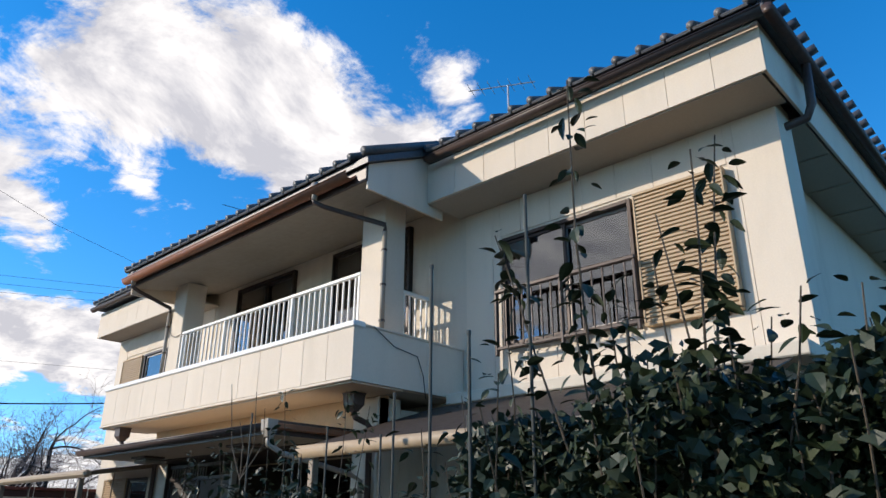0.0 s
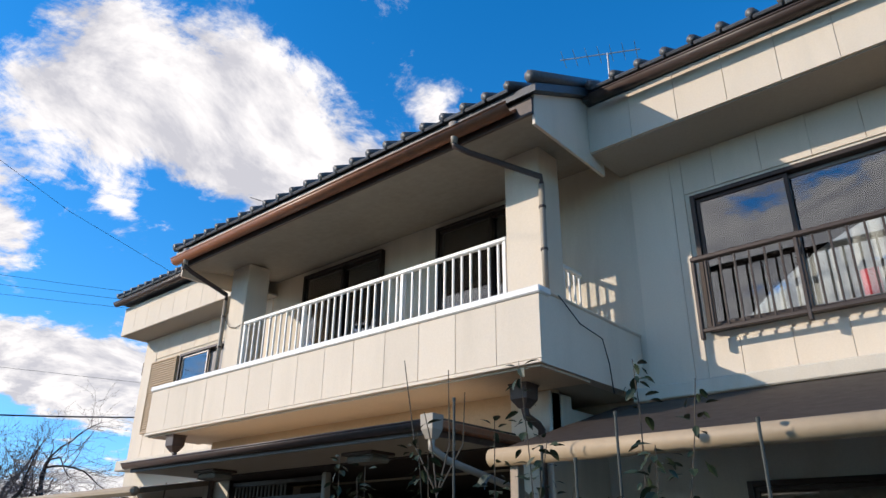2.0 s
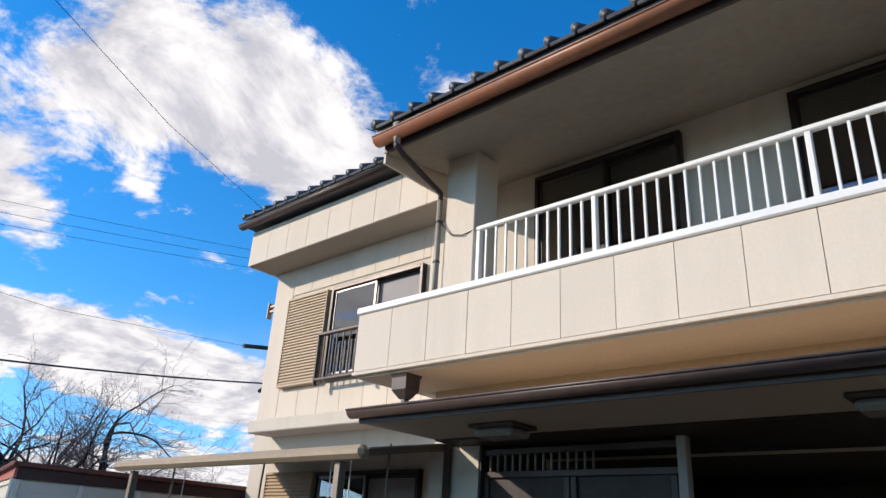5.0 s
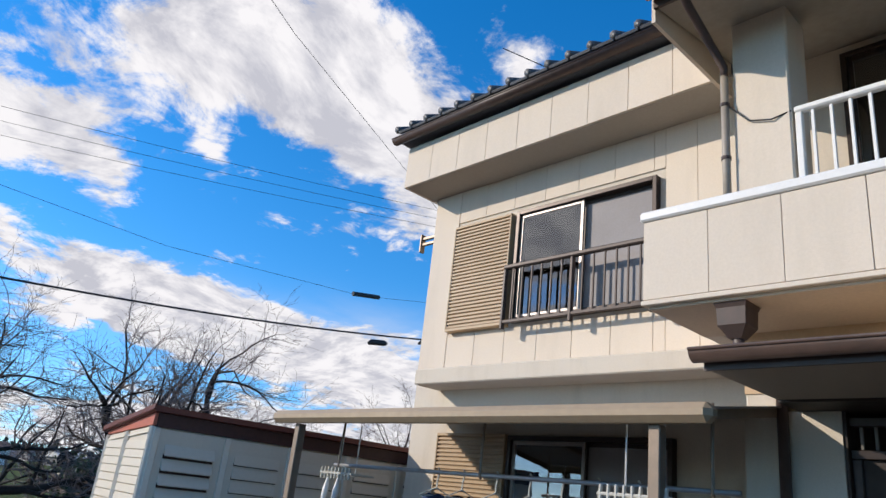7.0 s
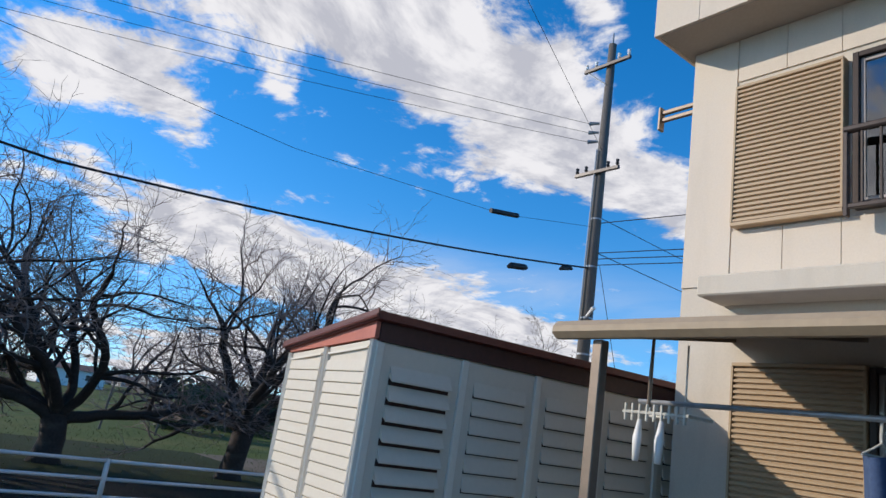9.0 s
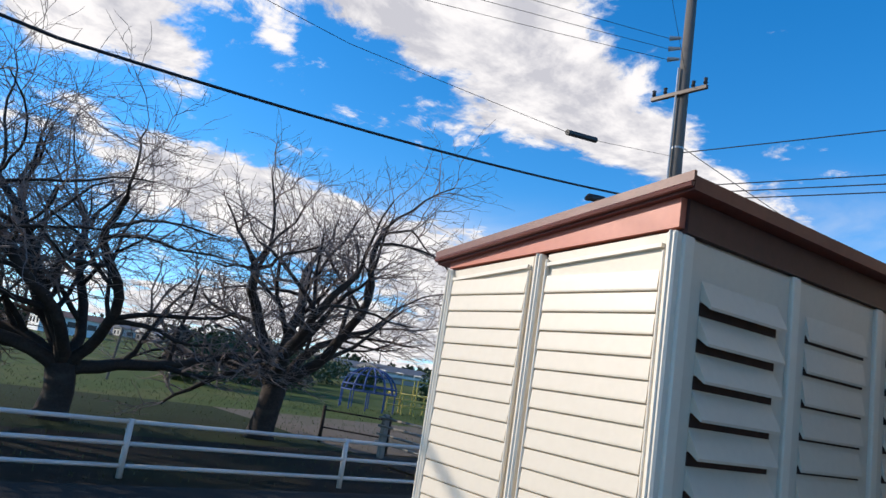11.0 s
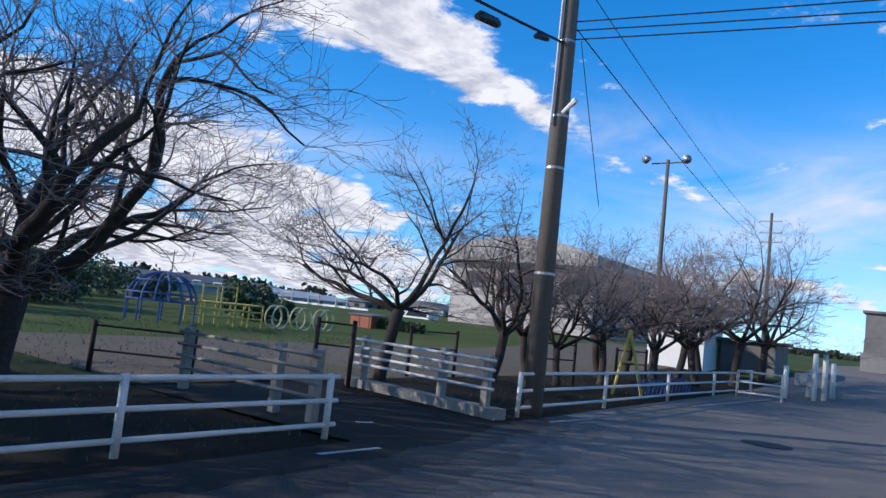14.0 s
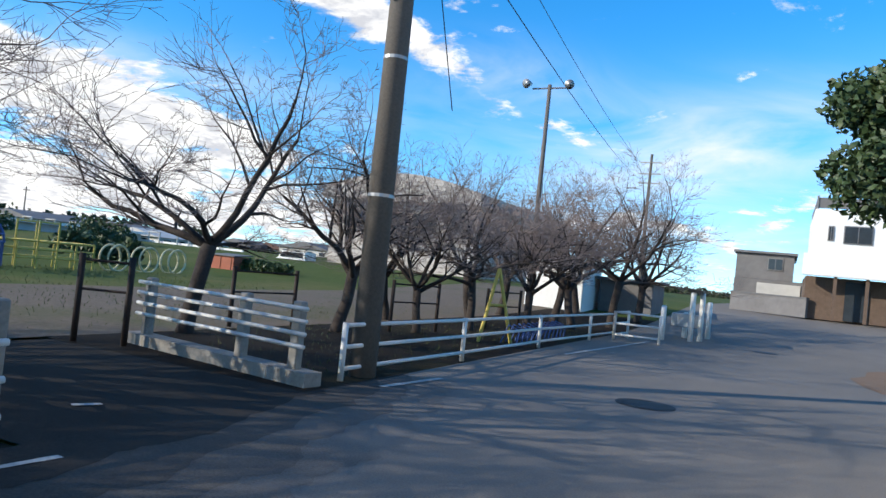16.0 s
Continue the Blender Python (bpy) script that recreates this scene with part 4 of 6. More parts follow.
pipe_fence([(-23.1, -7.9), (-23.0, -5.0), (-22.93, -2.0), (-22.85, 0.9), (-22.76, 3.76), (-22.66, 6.64), (-22.55, 8.9)], 0.62, "white three-rail pipe fence between road and park")
pipe_fence([(-22.46, 12.92), (-22.37, 16.13), (-22.32, 19.8), (-22.16, 23.3), (-22.05, 25.6)], 0.63, "white three-rail pipe fence under the cherry trees", (0.0, 0.0))

# concrete post fences either side of the park entrance


def entrance_fence(a, b, posts, rails, z0, z1, label, curb=False, rail_material=None):
    f = thing("entrance_fence", label, "fence", "concrete post fences at the park entrance")
    a, b = Vector(a), Vector(b)
    for t in posts:
        p = a.lerp(b, t)
        part("post", Shape().box(p.x - 0.06, p.x + 0.06, p.y - 0.06, p.y + 0.06, 0, z1 + 0.04, 0.015), CONCRETE, f)
    d = (b - a).normalized() * 0.12
    side = Vector((0, -0.075))
    for k in range(rails):
        z = z0 + (z1 - 0.03 - z0) * k / (rails - 1)
        part("rail", Shape().tube([(*(a - d + side), z), (*(b + d + side), z)], 0.024, 8), rail_material or FENCE, f, "", True)
    if curb:
        n = Vector((-d.y, d.x)).normalized() * 0.13
        p = [a - d * 2 - n, b + d * 2 - n, b + d * 2 + n, a - d * 2 + n]
        part("kerb", Shape().prism([tuple(q) for q in p], "z", -0.02, 0.14), CONCRETE, f, "mossy concrete kerb")
    return f


entrance_fence((-22.65, 12.35), (-25.45, 12.75), (0.02, 0.33, 0.98), 4, 0.40, 0.84, "white four-rail fence on a concrete kerb", True)
entrance_fence((-23.2, 9.35), (-25.75, 9.45), (0.0, 0.26, 1.0), 4, 0.30, 0.80, "weathered concrete post fence with pale rails", False, CONCRETE)

# ---- utility pole ----
POLE_XY = (-22.5, 13.45)
pole = thing("utility_pole", "tall weathered concrete utility pole with crossarms", "utility pole")
part("shaft", Shape().tube([(*POLE_XY, -0.1), (*POLE_XY, 6.0), (*POLE_XY, 12.0)], [0.17, 0.14, 0.10], 20), POLE, pole, "", True)

# ---- cherry trees ----


def limb_points(start, direction, length, steps, rng, droop, wander):
    pts = [start.copy()]
    d = direction.normalized()
    for _ in range(steps):
        d = (d + Vector((rng.uniform(-1, 1), rng.uniform(-1, 1), rng.uniform(-0.8, 0.8))) * wander + Vector((0, 0, droop))).normalized()
        pts.append(pts[-1] + d * (length / steps))
    return pts


def grow(seed, height, spread, lean, fork, limbs, flat):
    """A bare cherry: a short thick trunk, spreading limbs, and branches that split into fine twigs."""
    rng = random.Random(seed)
    wood, twigs = Shape(), Shape()
    top = Vector((lean[0], lean[1], fork))
    mid_p = top * 0.5 + Vector((rng.uniform(-0.05, 0.05), rng.uniform(-0.05, 0.05), 0))
    r0 = 0.055 * height ** 0.9 * (0.86 if flat == 1.0 else 0.54)
    wood.tube([(0, 0, -0.1), (0, 0, 0.12), tuple(mid_p), tuple(top)], [r0 * 1.55, r0 * 1.12, r0, r0 * 1.02], 10)

    def branch(start, d, length, r, level):
        steps = max(3, int(length / (0.30 if level < 2 else 0.16)))
        droop = {0: 0.022, 1: 0.008, 2: 0.006, 3: 0.01}.get(level, 0.01) * (1.0 if flat == 1.0 else 0.55)
        pts = limb_points(start, d, length, steps, rng, droop, 0.32 if level < 2 else 0.36)
        end = r * (0.38 if level < 3 else 0.5)
        radii = [r + (end - r) * i / steps for i in range(steps + 1)]
        (wood if level < 2 else twigs).tube(pts, radii, (8, 6, 4, 3, 3)[level], False)
        if level >= 4:
            return
        low, high = ((7, 9), (6, 8), (5, 7), (2, 3))[level] if flat == 1.0 else ((6, 8), (5, 6), (4, 6), (2, 3))[level]
        kids = rng.randint(low, high)
        for i in range(kids):
            t = rng.uniform(0.22, 0.98) if i else 1.0
            q = min(steps - 1, int(t * steps))
            p = pts[q].lerp(pts[q + 1], t * steps - q) if q + 1 <= steps else pts[-1]
            base = (pts[q + 1] - pts[q]).normalized()
            out = base.orthogonal().normalized()
            out.rotate(Matrix.Rotation(rng.uniform(0, 6.283), 3, base))
            ang = rng.uniform(0.6, 1.2) if i else rng.uniform(0.1, 0.4)
            nd = base * math.cos(ang) + out * math.sin(ang)
            nd.z += 0.05 / flat
            nd.z = max(nd.z, -0.12 if flat == 1.0 else 0.0)
            branch(p, nd, length * rng.uniform(0.38, 0.62), max(0.0045, radii[min(q, steps)] * rng.uniform(0.45, 0.62)), level + 1)

    for i in range(limbs):
        a = 6.283 * i / limbs + rng.uniform(-0.4, 0.4)
        tilt = rng.uniform(0.68, 1.08) * flat if i else 0.3 * flat ** 5
        d = Vector((math.cos(a) * math.sin(tilt), math.sin(a) * math.sin(tilt), math.cos(tilt)))
        branch(top + Vector((0, 0, rng.uniform(-0.15, 0.05))), d, spread * rng.uniform(0.8, 1.1), r0 * rng.uniform(0.45, 0.62), 0)
    return wood, twigs


def cherry(seed, at, height, spread, lean, fork, limbs, turn=0, flat=1.0, label="bare winter cherry tree with dark spreading branches"):
    t = thing("cherry_tree", label, "tree", "bare cherry trees in the park", "", (at[0], at[1], rise(at[1]) - 0.02))
    wood, twigs = grow(seed, height, spread, lean, fork, limbs, flat)
    part("trunk", wood, BARK, t, "", True)
    part("crown", twigs, TWIG, t, "fine leafless twigs")
    t.rotation_euler = (0, 0, radians(turn))
    return t


tree_a = cherry(11, (-27.6, 7.75), 6.4, 3.9, (0.1, 0.1), 1.1, 7)
tree_b = cherry(23, (-28.0, 4.0), 6.4, 4.1, (-0.1, 0.0), 0.9, 8)
tree_c = cherry(37, (-26.2, 14.2), 4.5, 2.55, (0.2, 0.1), 1.4, 6, 0, 1.22)
tree_d = cherry(53, (-25.5, 17.3), 4.3, 2.25, (0.1, 0.2), 1.15, 6, 0, 1.16)


def again(tree, x, y, turn, size):
    c = copy_thing(tree, pose(x, y, rise(y) - 0.02, 0, 0, turn))
    c.scale = (size, size, size)
    return c


for tree, x, y, turn, size in ((tree_c, -24.6, 21.5, 100, 0.85), (tree_d, -23.9, 23.6, 40, 0.9), (tree_c, -25.8, 24.2, 220, 0.95), (tree_d, -23.4, 26.2, 150, 1.0), (tree_d, -24.8, 19.2, 75, 0.8), (tree_d, -26.6, 21.0, 190, 0.95),
                               (tree_c, -24.6, 28.4, 10, 1.05), (tree_c, -22.9, 29.0, 300, 1.1), (tree_d, -26.5, 28.5, 260, 1.1), (tree_d, -22.6, 32.0, 20, 1.2), (tree_c, -25.0, 32.5, 160, 1.2), (tree_b, -28.0, -0.5, 120, 1.0)):
    again(tree, x, y, turn, size)

# ---- pipes, aerial and fittings on the house ----
PALEPIPE = surface("faded beige pipe", (0.36, 0.31, 0.25), (0.3, 0.26, 0.21), 0.5, small=15, bump=0.05, stain=(0.2, 0.16, 0.13), stain_amount=0.5)


def downpipe(top, elbow, foot, label, lower):
    d = thing("downpipe", label, "drain pipe", "rain pipes of the balcony roof")
    t, e, f = Vector(top), Vector(elbow), Vector(foot)
    part("funnel", Shape().tube([t + Vector((0, 0, 0.03)), t - Vector((0, 0, 0.05)), t - Vector((0, 0, 0.13)), t - Vector((0, 0, 0.2))], [0.055, 0.055, 0.036, 0.032], 12), lower, d, "", True)
    part("sloping_pipe", Shape().tube([t - Vector((0, 0, 0.17)), t - Vector((0, 0, 0.22)), t.lerp(e, 0.15) - Vector((0, 0, 0.2)), e + Vector((0, 0, 0.03)), e - Vector((0, 0, 0.06))], 0.031, 10), PIPE, d, "", True)
    part("upright_pipe", Shape().tube([e - Vector((0, 0, 0.05)), (e.x, e.y, f.z)], 0.03, 10), lower, d, "", True)
    for k in range(3):
        z = e.z - 0.3 - k * (e.z - f.z - 0.5) / 2
        part("clip", Shape().tube([(e.x, e.y, z - 0.012), (e.x, e.y, z + 0.012)], 0.037, 10), PIPE, d)
    return d


downpipe((-6.0, 4.215, 5.60), (-5.50, 4.93, 5.14), (-5.50, 4.93, 3.76), "brown rain pipe from the balcony gutter to the column", PALEPIPE)
downpipe((-10.83, 4.215, 5.60), (-10.87, 4.93, 5.14), (-10.87, 4.93, 3.76), "brown rain pipe down the balcony column", PALEPIPE)
for x, hy in ((-10.56, 4.33), (-5.60, 4.66)):
    d = thing("rain_head", "dark brown rain hopper and pipe under the balcony", "drain pipe", "rain hoppers under the balcony")
    part("hopper", Shape().tube([(x, hy, 3.098), (x, hy, 3.07), (x, hy, 2.97), (x, hy, 2.90)], [0.135, 0.12, 0.115, 0.05], 4), PIPE, d)
    part("upright_pipe", Shape().tube([(x, hy, 2.91), (x, hy + 0.03, 2.84), (x, 4.84, 2.80), (x, 4.905, 2.76), (x, 4.91, 0.05)], 0.034, 10), PIPE, d, "", True)
d = thing("rain_head", "faded white hopper at the porch gutter corner", "drain pipe")
part("hopper", Shape().tube([(-5.80, 3.74, 2.74), (-5.80, 3.74, 2.63), (-5.80, 3.74, 2.56)], [0.088, 0.08, 0.045], 4), PALEPIPE, d)
part("spout", Shape().tube([(-5.80, 3.74, 2.57), (-5.80, 3.74, 2.5), (-5.77, 3.9, 2.42), (-5.72, 4.75, 2.26), (-5.72, 4.90, 2.2), (-5.72, 4.91, 0.05)], 0.028, 10), PALEPIPE, d, "", True)
part("verge_gutter", Shape().box(-5.90, -5.80, 3.80, 4.94, 2.66, 2.72, 0.01), GUTTER, d)

aerial = thing("roof_aerial", "thin metal television aerial on the ridge", "aerial")
AX, AY = -6.62, 9.0
part("mast", Shape().tube([(AX, AY, 8.0), (AX, AY, 9.75)], 0.018, 8), STEEL, aerial)
part("boom", Shape().tube([(AX - 0.75, AY - 0.3, 9.80), (AX + 0.5, AY + 0.2, 9.70)], 0.012, 6), STEEL, aerial)
for k in range(7):
    c = Vector((AX - 0.7 + 0.19 * k, AY - 0.28 + 0.076 * k, 9.797 - 0.0155 * k))
    part("element", Shape().tube([c + Vector((-0.08, 0.22, 0)), c + Vector((0.08, -0.22, 0))], 0.006, 5), STEEL, aerial)
bracket = thing("service_bracket", "grey steel cable bracket on the house end wall", "bracket")
part("arm", Shape().box(-15.58, HX0 - 0.001, 6.18, 6.22, 5.02, 5.06, 0.005).box(-15.58, HX0 - 0.001, 6.18, 6.22, 5.10, 5.14, 0.005), TERRACE, bracket)
part("end_plate", Shape().box(-15.61, -15.581, 6.16, 6.24, 4.93, 5.18, 0.006), TERRACE, bracket)
bag = Shape()
for k in range(9):
    a = k / 8
    bag.v += [(-3.2 + 0.13 * a, 6.06 - 0.02 * math.sin(a * 3.14), z) for z in (3.70, 3.78, 3.86, 3.95)]
for k in range(8):
    for j in range(3):
        bag.f.append((4 * k + j, 4 * k + 4 + j, 4 * k + 5 + j, 4 * k + 1 + j))
cloth = part("red_cloth", bag, REDBAG, None, "", True)
tagged(cloth, "small red cloth hung behind the window glass", "cloth")
sol = cloth.modifiers.new("thickness", "SOLIDIFY")
sol.thickness = 0.012
loose = thing("wall_cable", "thin black cable down the balcony side", "cable")
part("cable", Shape().tube([(-5.085, 4.45, 3.72), (-5.075, 4.75, 3.55), (-5.07, 5.1, 3.5), (-5.075, 5.2, 3.3), (-5.08, 5.25, 3.05)], 0.005, 6), CABLE, loose, "", True)
loose = thing("wall_cable", "slack thin cable between column and railing", "cable")
part("cable", Shape().tube([(-10.84, 4.93, 4.82), (-10.70, 4.94, 4.66), (-10.55, 4.94, 4.62), (-10.42, 4.97, 4.66)], 0.006, 6), CABLE, loose, "", True)

# ---- laundry ----
DENIM = surface("blue denim", (0.06, 0.10, 0.19), (0.035, 0.06, 0.13), 0.9, small=40, bump=0.3)
DARKCLOTH = surface("dark cloth", (0.03, 0.033, 0.045), (0.02, 0.022, 0.03), 0.9, small=40, bump=0.3)
GREYCLOTH = surface("grey blue cloth", (0.16, 0.19, 0.23), (0.11, 0.13, 0.16), 0.9, small=40, bump=0.3)
PEG = surface("pale plastic", (0.62, 0.60, 0.52), (0.5, 0.48, 0.42), 0.5, small=30, bump=0.05)
rod = thing("drying_pole", "steel drying pole hung under the terrace roof", "drying pole")
part("rod", Shape().tube([(-14.3, 4.4, 2.075), (-10.6, 4.4, 2.075)], 0.016, 10), STEEL, rod, "", True)
for x in (-14.22, -12.5, -10.75):
    part("hook", Shape().tube([(x, 4.4, 2.05), (x, 4.385, 2.06), (x, 4.385, 2.25), (x, 4.4, 2.56)], 0.010, 6), TERRACE, rod)
for i, x in enumerate((-12.95, -12.68, -12.35, -12.05, -11.78, -11.5, -11.22)):
    m = (DENIM, DARKCLOTH, GREYCLOTH, DARKCLOTH, DENIM, DARKCLOTH, GREYCLOTH)[i]
    g = thing("garment", ("blue jeans", "dark trousers", "grey blue shirt", "black trousers", "faded jeans", "dark shirt", "grey trousers")[i] + " hung from the drying pole", "garment", "laundry on the pole")
    part("hanger", Shape().tube([(x, 4.4, 2.105), (x, 4.42, 2.09), (x, 4.4, 2.0), (x, 4.4, 1.96), (x - 0.03, 4.26, 1.90), (x + 0.03, 4.54, 1.90), (x, 4.4, 1.96)], 0.007, 5), PEG, g)
    s = Shape()
    rows, cols = 9, 17
    for r in range(rows):
        for c in range(cols):
            u = c / (cols - 1) * 2 * math.pi
            drop = r / (rows - 1)
            w = 0.13 + 0.03 * drop
            fold = 0.028 * math.sin(3 * u + i * 2 + drop * 1.5)
            s.v.append((x + (0.055 + fold) * math.sin(u) + 0.02 * math.sin(drop * 4 + i), 4.4 + w * math.cos(u), 1.92 - 0.85 * drop - 0.03 * abs(math.cos(u))))
    for r in range(rows - 1):
        for c in range(cols - 1):
            a = r * cols + c
            s.f.append((a, a + 1, a + cols + 1, a + cols))
    part("cloth", s, m, g, "", True)
for x, y in ((-14.1, 4.4), (-11.0, 4.1)):
    pg = thing("peg_hanger", "plastic peg hanger with socks pegged to it", "peg hanger", "peg hangers")
    fr = Shape()
    fr.tube([(x - 0.22, y - 0.12, 2.0), (x + 0.22, y - 0.12, 2.0), (x + 0.22, y + 0.12, 2.0), (x - 0.22, y + 0.12, 2.0), (x - 0.22, y - 0.12, 2.0)], 0.010, 6)
    part("frame", fr, PEG, pg)
    for sx in (-0.12, 0.12):
        part("strap", Shape().tube([(x + sx, y, 2.0), (x + sx, y, 2.42)], 0.006, 5), WHITE, pg)
    for k in range(9):
        part("peg", Shape().box(x - 0.21 + 0.05 * k, x - 0.195 + 0.05 * k, y - 0.13, y - 0.11, 1.95, 2.05, 0.003), PEG, pg)
    for k in (2, 5):
        part("sock", Shape().tube([(x - 0.2 + 0.05 * k, y - 0.12, 1.96), (x - 0.2 + 0.05 * k, y - 0.13, 1.85), (x - 0.19 + 0.05 * k, y - 0.15, 1.72)], [0.012, 0.028, 0.018], 8), WHITE, pg, "", True)

# ---- garden plants in front of the house ----


def leaf_mesh(length, width):
    s = Shape()
    n = 4
    for i in range(n + 1):
        t = i / n
        w = width * math.sin(math.pi * (0.08 + 0.86 * t)) * (1 - 0.25 * t)
        z = -0.35 * length * t * t
        s.v += [(-w, t * length, z + 0.12 * w), (0, t * length, z - 0.12 * w), (w, t * length, z + 0.12 * w)]
    for i in range(n):
        for j in range(2):
            a = 3 * i + j
            s.f.append((a, a + 1, a + 4, a + 3))
    return s


def garden_plant(x, y, height, seed, leaves, size=0.09, spread=0.22, stem=0.010, low=0.25, label="dark leafy garden shrub tied to stakes"):
    rng = random.Random(seed)
    g = thing("garden_plant", label, "plant", "garden plants", "", (x, y, 0))
    stems, foliage = Shape(), Shape()
    base = leaf_mesh(1.0, 0.33)
    count = max(2, leaves // 60)
    for k in range(count):
        a = rng.uniform(0, 6.283)
        d = Vector((math.cos(a) * spread * rng.uniform(0.2, 1), math.sin(a) * spread * rng.uniform(0.2, 1), 1.0))
        top = height * (1.0 if k == 0 else rng.uniform(0.6, 0.95))
        if k == 0:
            d.x *= 0.3
            d.y *= 0.3
        pts = limb_points(Vector((rng.uniform(-0.04, 0.04), rng.uniform(-0.04, 0.04), 0)), d, top, 10, rng, 0.02, 0.07)
        stems.tube(pts, [stem * (1 - 0.07 * i) for i in range(11)], 5)
        for _ in range(leaves // count):
            t = low + (1 - low) * rng.random() ** 0.8
            q = min(9, int(t * 10))
            p = pts[q].lerp(pts[q + 1], t * 10 - q)
            s = size * rng.uniform(0.6, 1.35)
            m = Matrix.Translation(p) @ Euler((rng.uniform(-0.9, 0.7), rng.uniform(-0.6, 0.6), rng.uniform(0, 6.283))).to_matrix().to_4x4() @ Matrix.Translation((0, rng.uniform(0.01, 0.5 * spread), 0)) @ Matrix.Scale(s, 4)
            b = len(foliage.v)
            foliage.v += [tuple(m @ Vector(v)) for v in base.v]
            foliage.f += [tuple(b + i for i in f) for f in base.f]
    part("stem", stems, STEM, g)
    part("foliage", foliage, LEAF, g)
    return g


shoot = garden_plant(-0.74, 2.05, 3.5, 3, 720, 0.068, 0.16, 0.011, 0.5, "tall leafy shoot above the garden shrubs")
shoot.rotation_euler = (0, radians(-2.5), 0)
garden_plant(-0.55, 2.1, 2.85, 5, 440, 0.075, 0.3)
for i, (x, y, hgt, cnt) in enumerate(((-1.75, 2.2, 2.62, 200), (-1.35, 2.4, 2.55, 320), (-0.95, 2.2, 2.55, 380), (-0.6, 2.45, 2.6, 380), (-0.25, 2.2, 2.62, 420), (0.1, 2.4, 2.8, 420), (0.45, 2.2, 2.75, 420), (0.75, 2.5, 2.9, 420),
                                      (-1.1, 2.7, 2.2, 320), (-0.5, 2.8, 2.3, 320), (0.2, 2.8, 2.4, 320))):
    garden_plant(x, y, hgt * 0.96, 20 + i, cnt * 5, 0.06, 0.3, 0.010, 0.12)
for i, (x, y, hgt, cnt) in enumerate(((-2.2, 2.6, 2.5, 40), (-3.79, 3.0, 2.72, 150), (-4.35, 3.0, 2.78, 150), (-4.75, 3.1, 2.5, 110), (-5.2, 3.05, 2.45, 110), (-4.9, 2.9, 2.3, 140), (-4.55, 2.85, 2.35, 160), (-5.35, 2.8, 2.2, 160), (-3.6, 2.75, 2.2, 120), (-6.1, 3.0, 2.4, 60), (-5.6, 3.1, 2.3, 130))):
    garden_plant(x, y, hgt, 60 + i, cnt * 2, 0.06, 0.16, 0.008, 0.45, "thin sprawling garden plant with small leaves")
twiggy = thing("garden_plant", "spindly bare garden stems with few buds", "plant", "garden plants", "", (-5.15, 3.05, 0))
s = Shape()
for k, (dx, top) in enumerate(((-0.28, 2.95), (-0.12, 2.6), (0.05, 2.85), (0.16, 2.7))):
    s.tube([(0, 0, 0), (0.02, 0, 2.1), (dx * 0.6, 0.05 * k, 2.4), (dx, 0.03 * k, top)], [0.008, 0.006, 0.005, 0.003], 5)
part("stem", s, STEM, twiggy)
for i, (x, y, z) in enumerate(((-1.78, 1.9, 2.9), (-1.30, 2.0, 3.15), (-0.9, 2.1, 2.5), (-2.55, 2.4, 2.44), (-1.45, 1.8, 2.5), (-2.15, 2.6, 2.3), (-3.2, 2.9, 2.3), (-3.92, 3.0, 2.42), (-4.4, 3.05, 2.3), (-4.1, 2.9, 2.2), (-4.95, 3.0, 2.62))):
    stk = thing("garden_stake", "dark green garden stake", "stake", "garden stakes")
    part("rod", Shape().tube([(x, y, 0), (x + 0.015 * math.sin(i), y, z)], 0.0075, 8), STAKE, stk)
    part("knob", Shape().tube([(x + 0.015 * math.sin(i), y, z), (x + 0.015 * math.sin(i), y, z + 0.02)], 0.0095, 8), STAKE, stk)

# dense lower shrubs behind the stakes


def leaf_cloud(lumps, count, size, rng):
    """Many small leaves scattered through rounded lumps, thick at their skins."""
    s = Shape()
    for _ in range(count):
        c, r = rng.choice(lumps)
        d = Vector((rng.gauss(0, 1), rng.gauss(0, 1), rng.gauss(0, 1))).normalized()
        p = Vector(c) + Vector((d.x * r, d.y * r, d.z * r * 0.8)) * rng.uniform(0.55, 1.08)
        e = Euler((rng.uniform(0, 6.28), rng.uniform(0, 6.28), rng.uniform(0, 6.28))).to_matrix()
        q = size * rng.uniform(0.6, 1.4)
        b = len(s.v)
        for v in ((-0.35, 0, 0), (0, -0.6, 0.08), (0.35, 0, 0), (0, 0.75, 0.1)):
            s.v.append(tuple(p + e @ (Vector(v) * q)))
        s.f.append((b, b + 1, b + 2, b + 3))
    return s


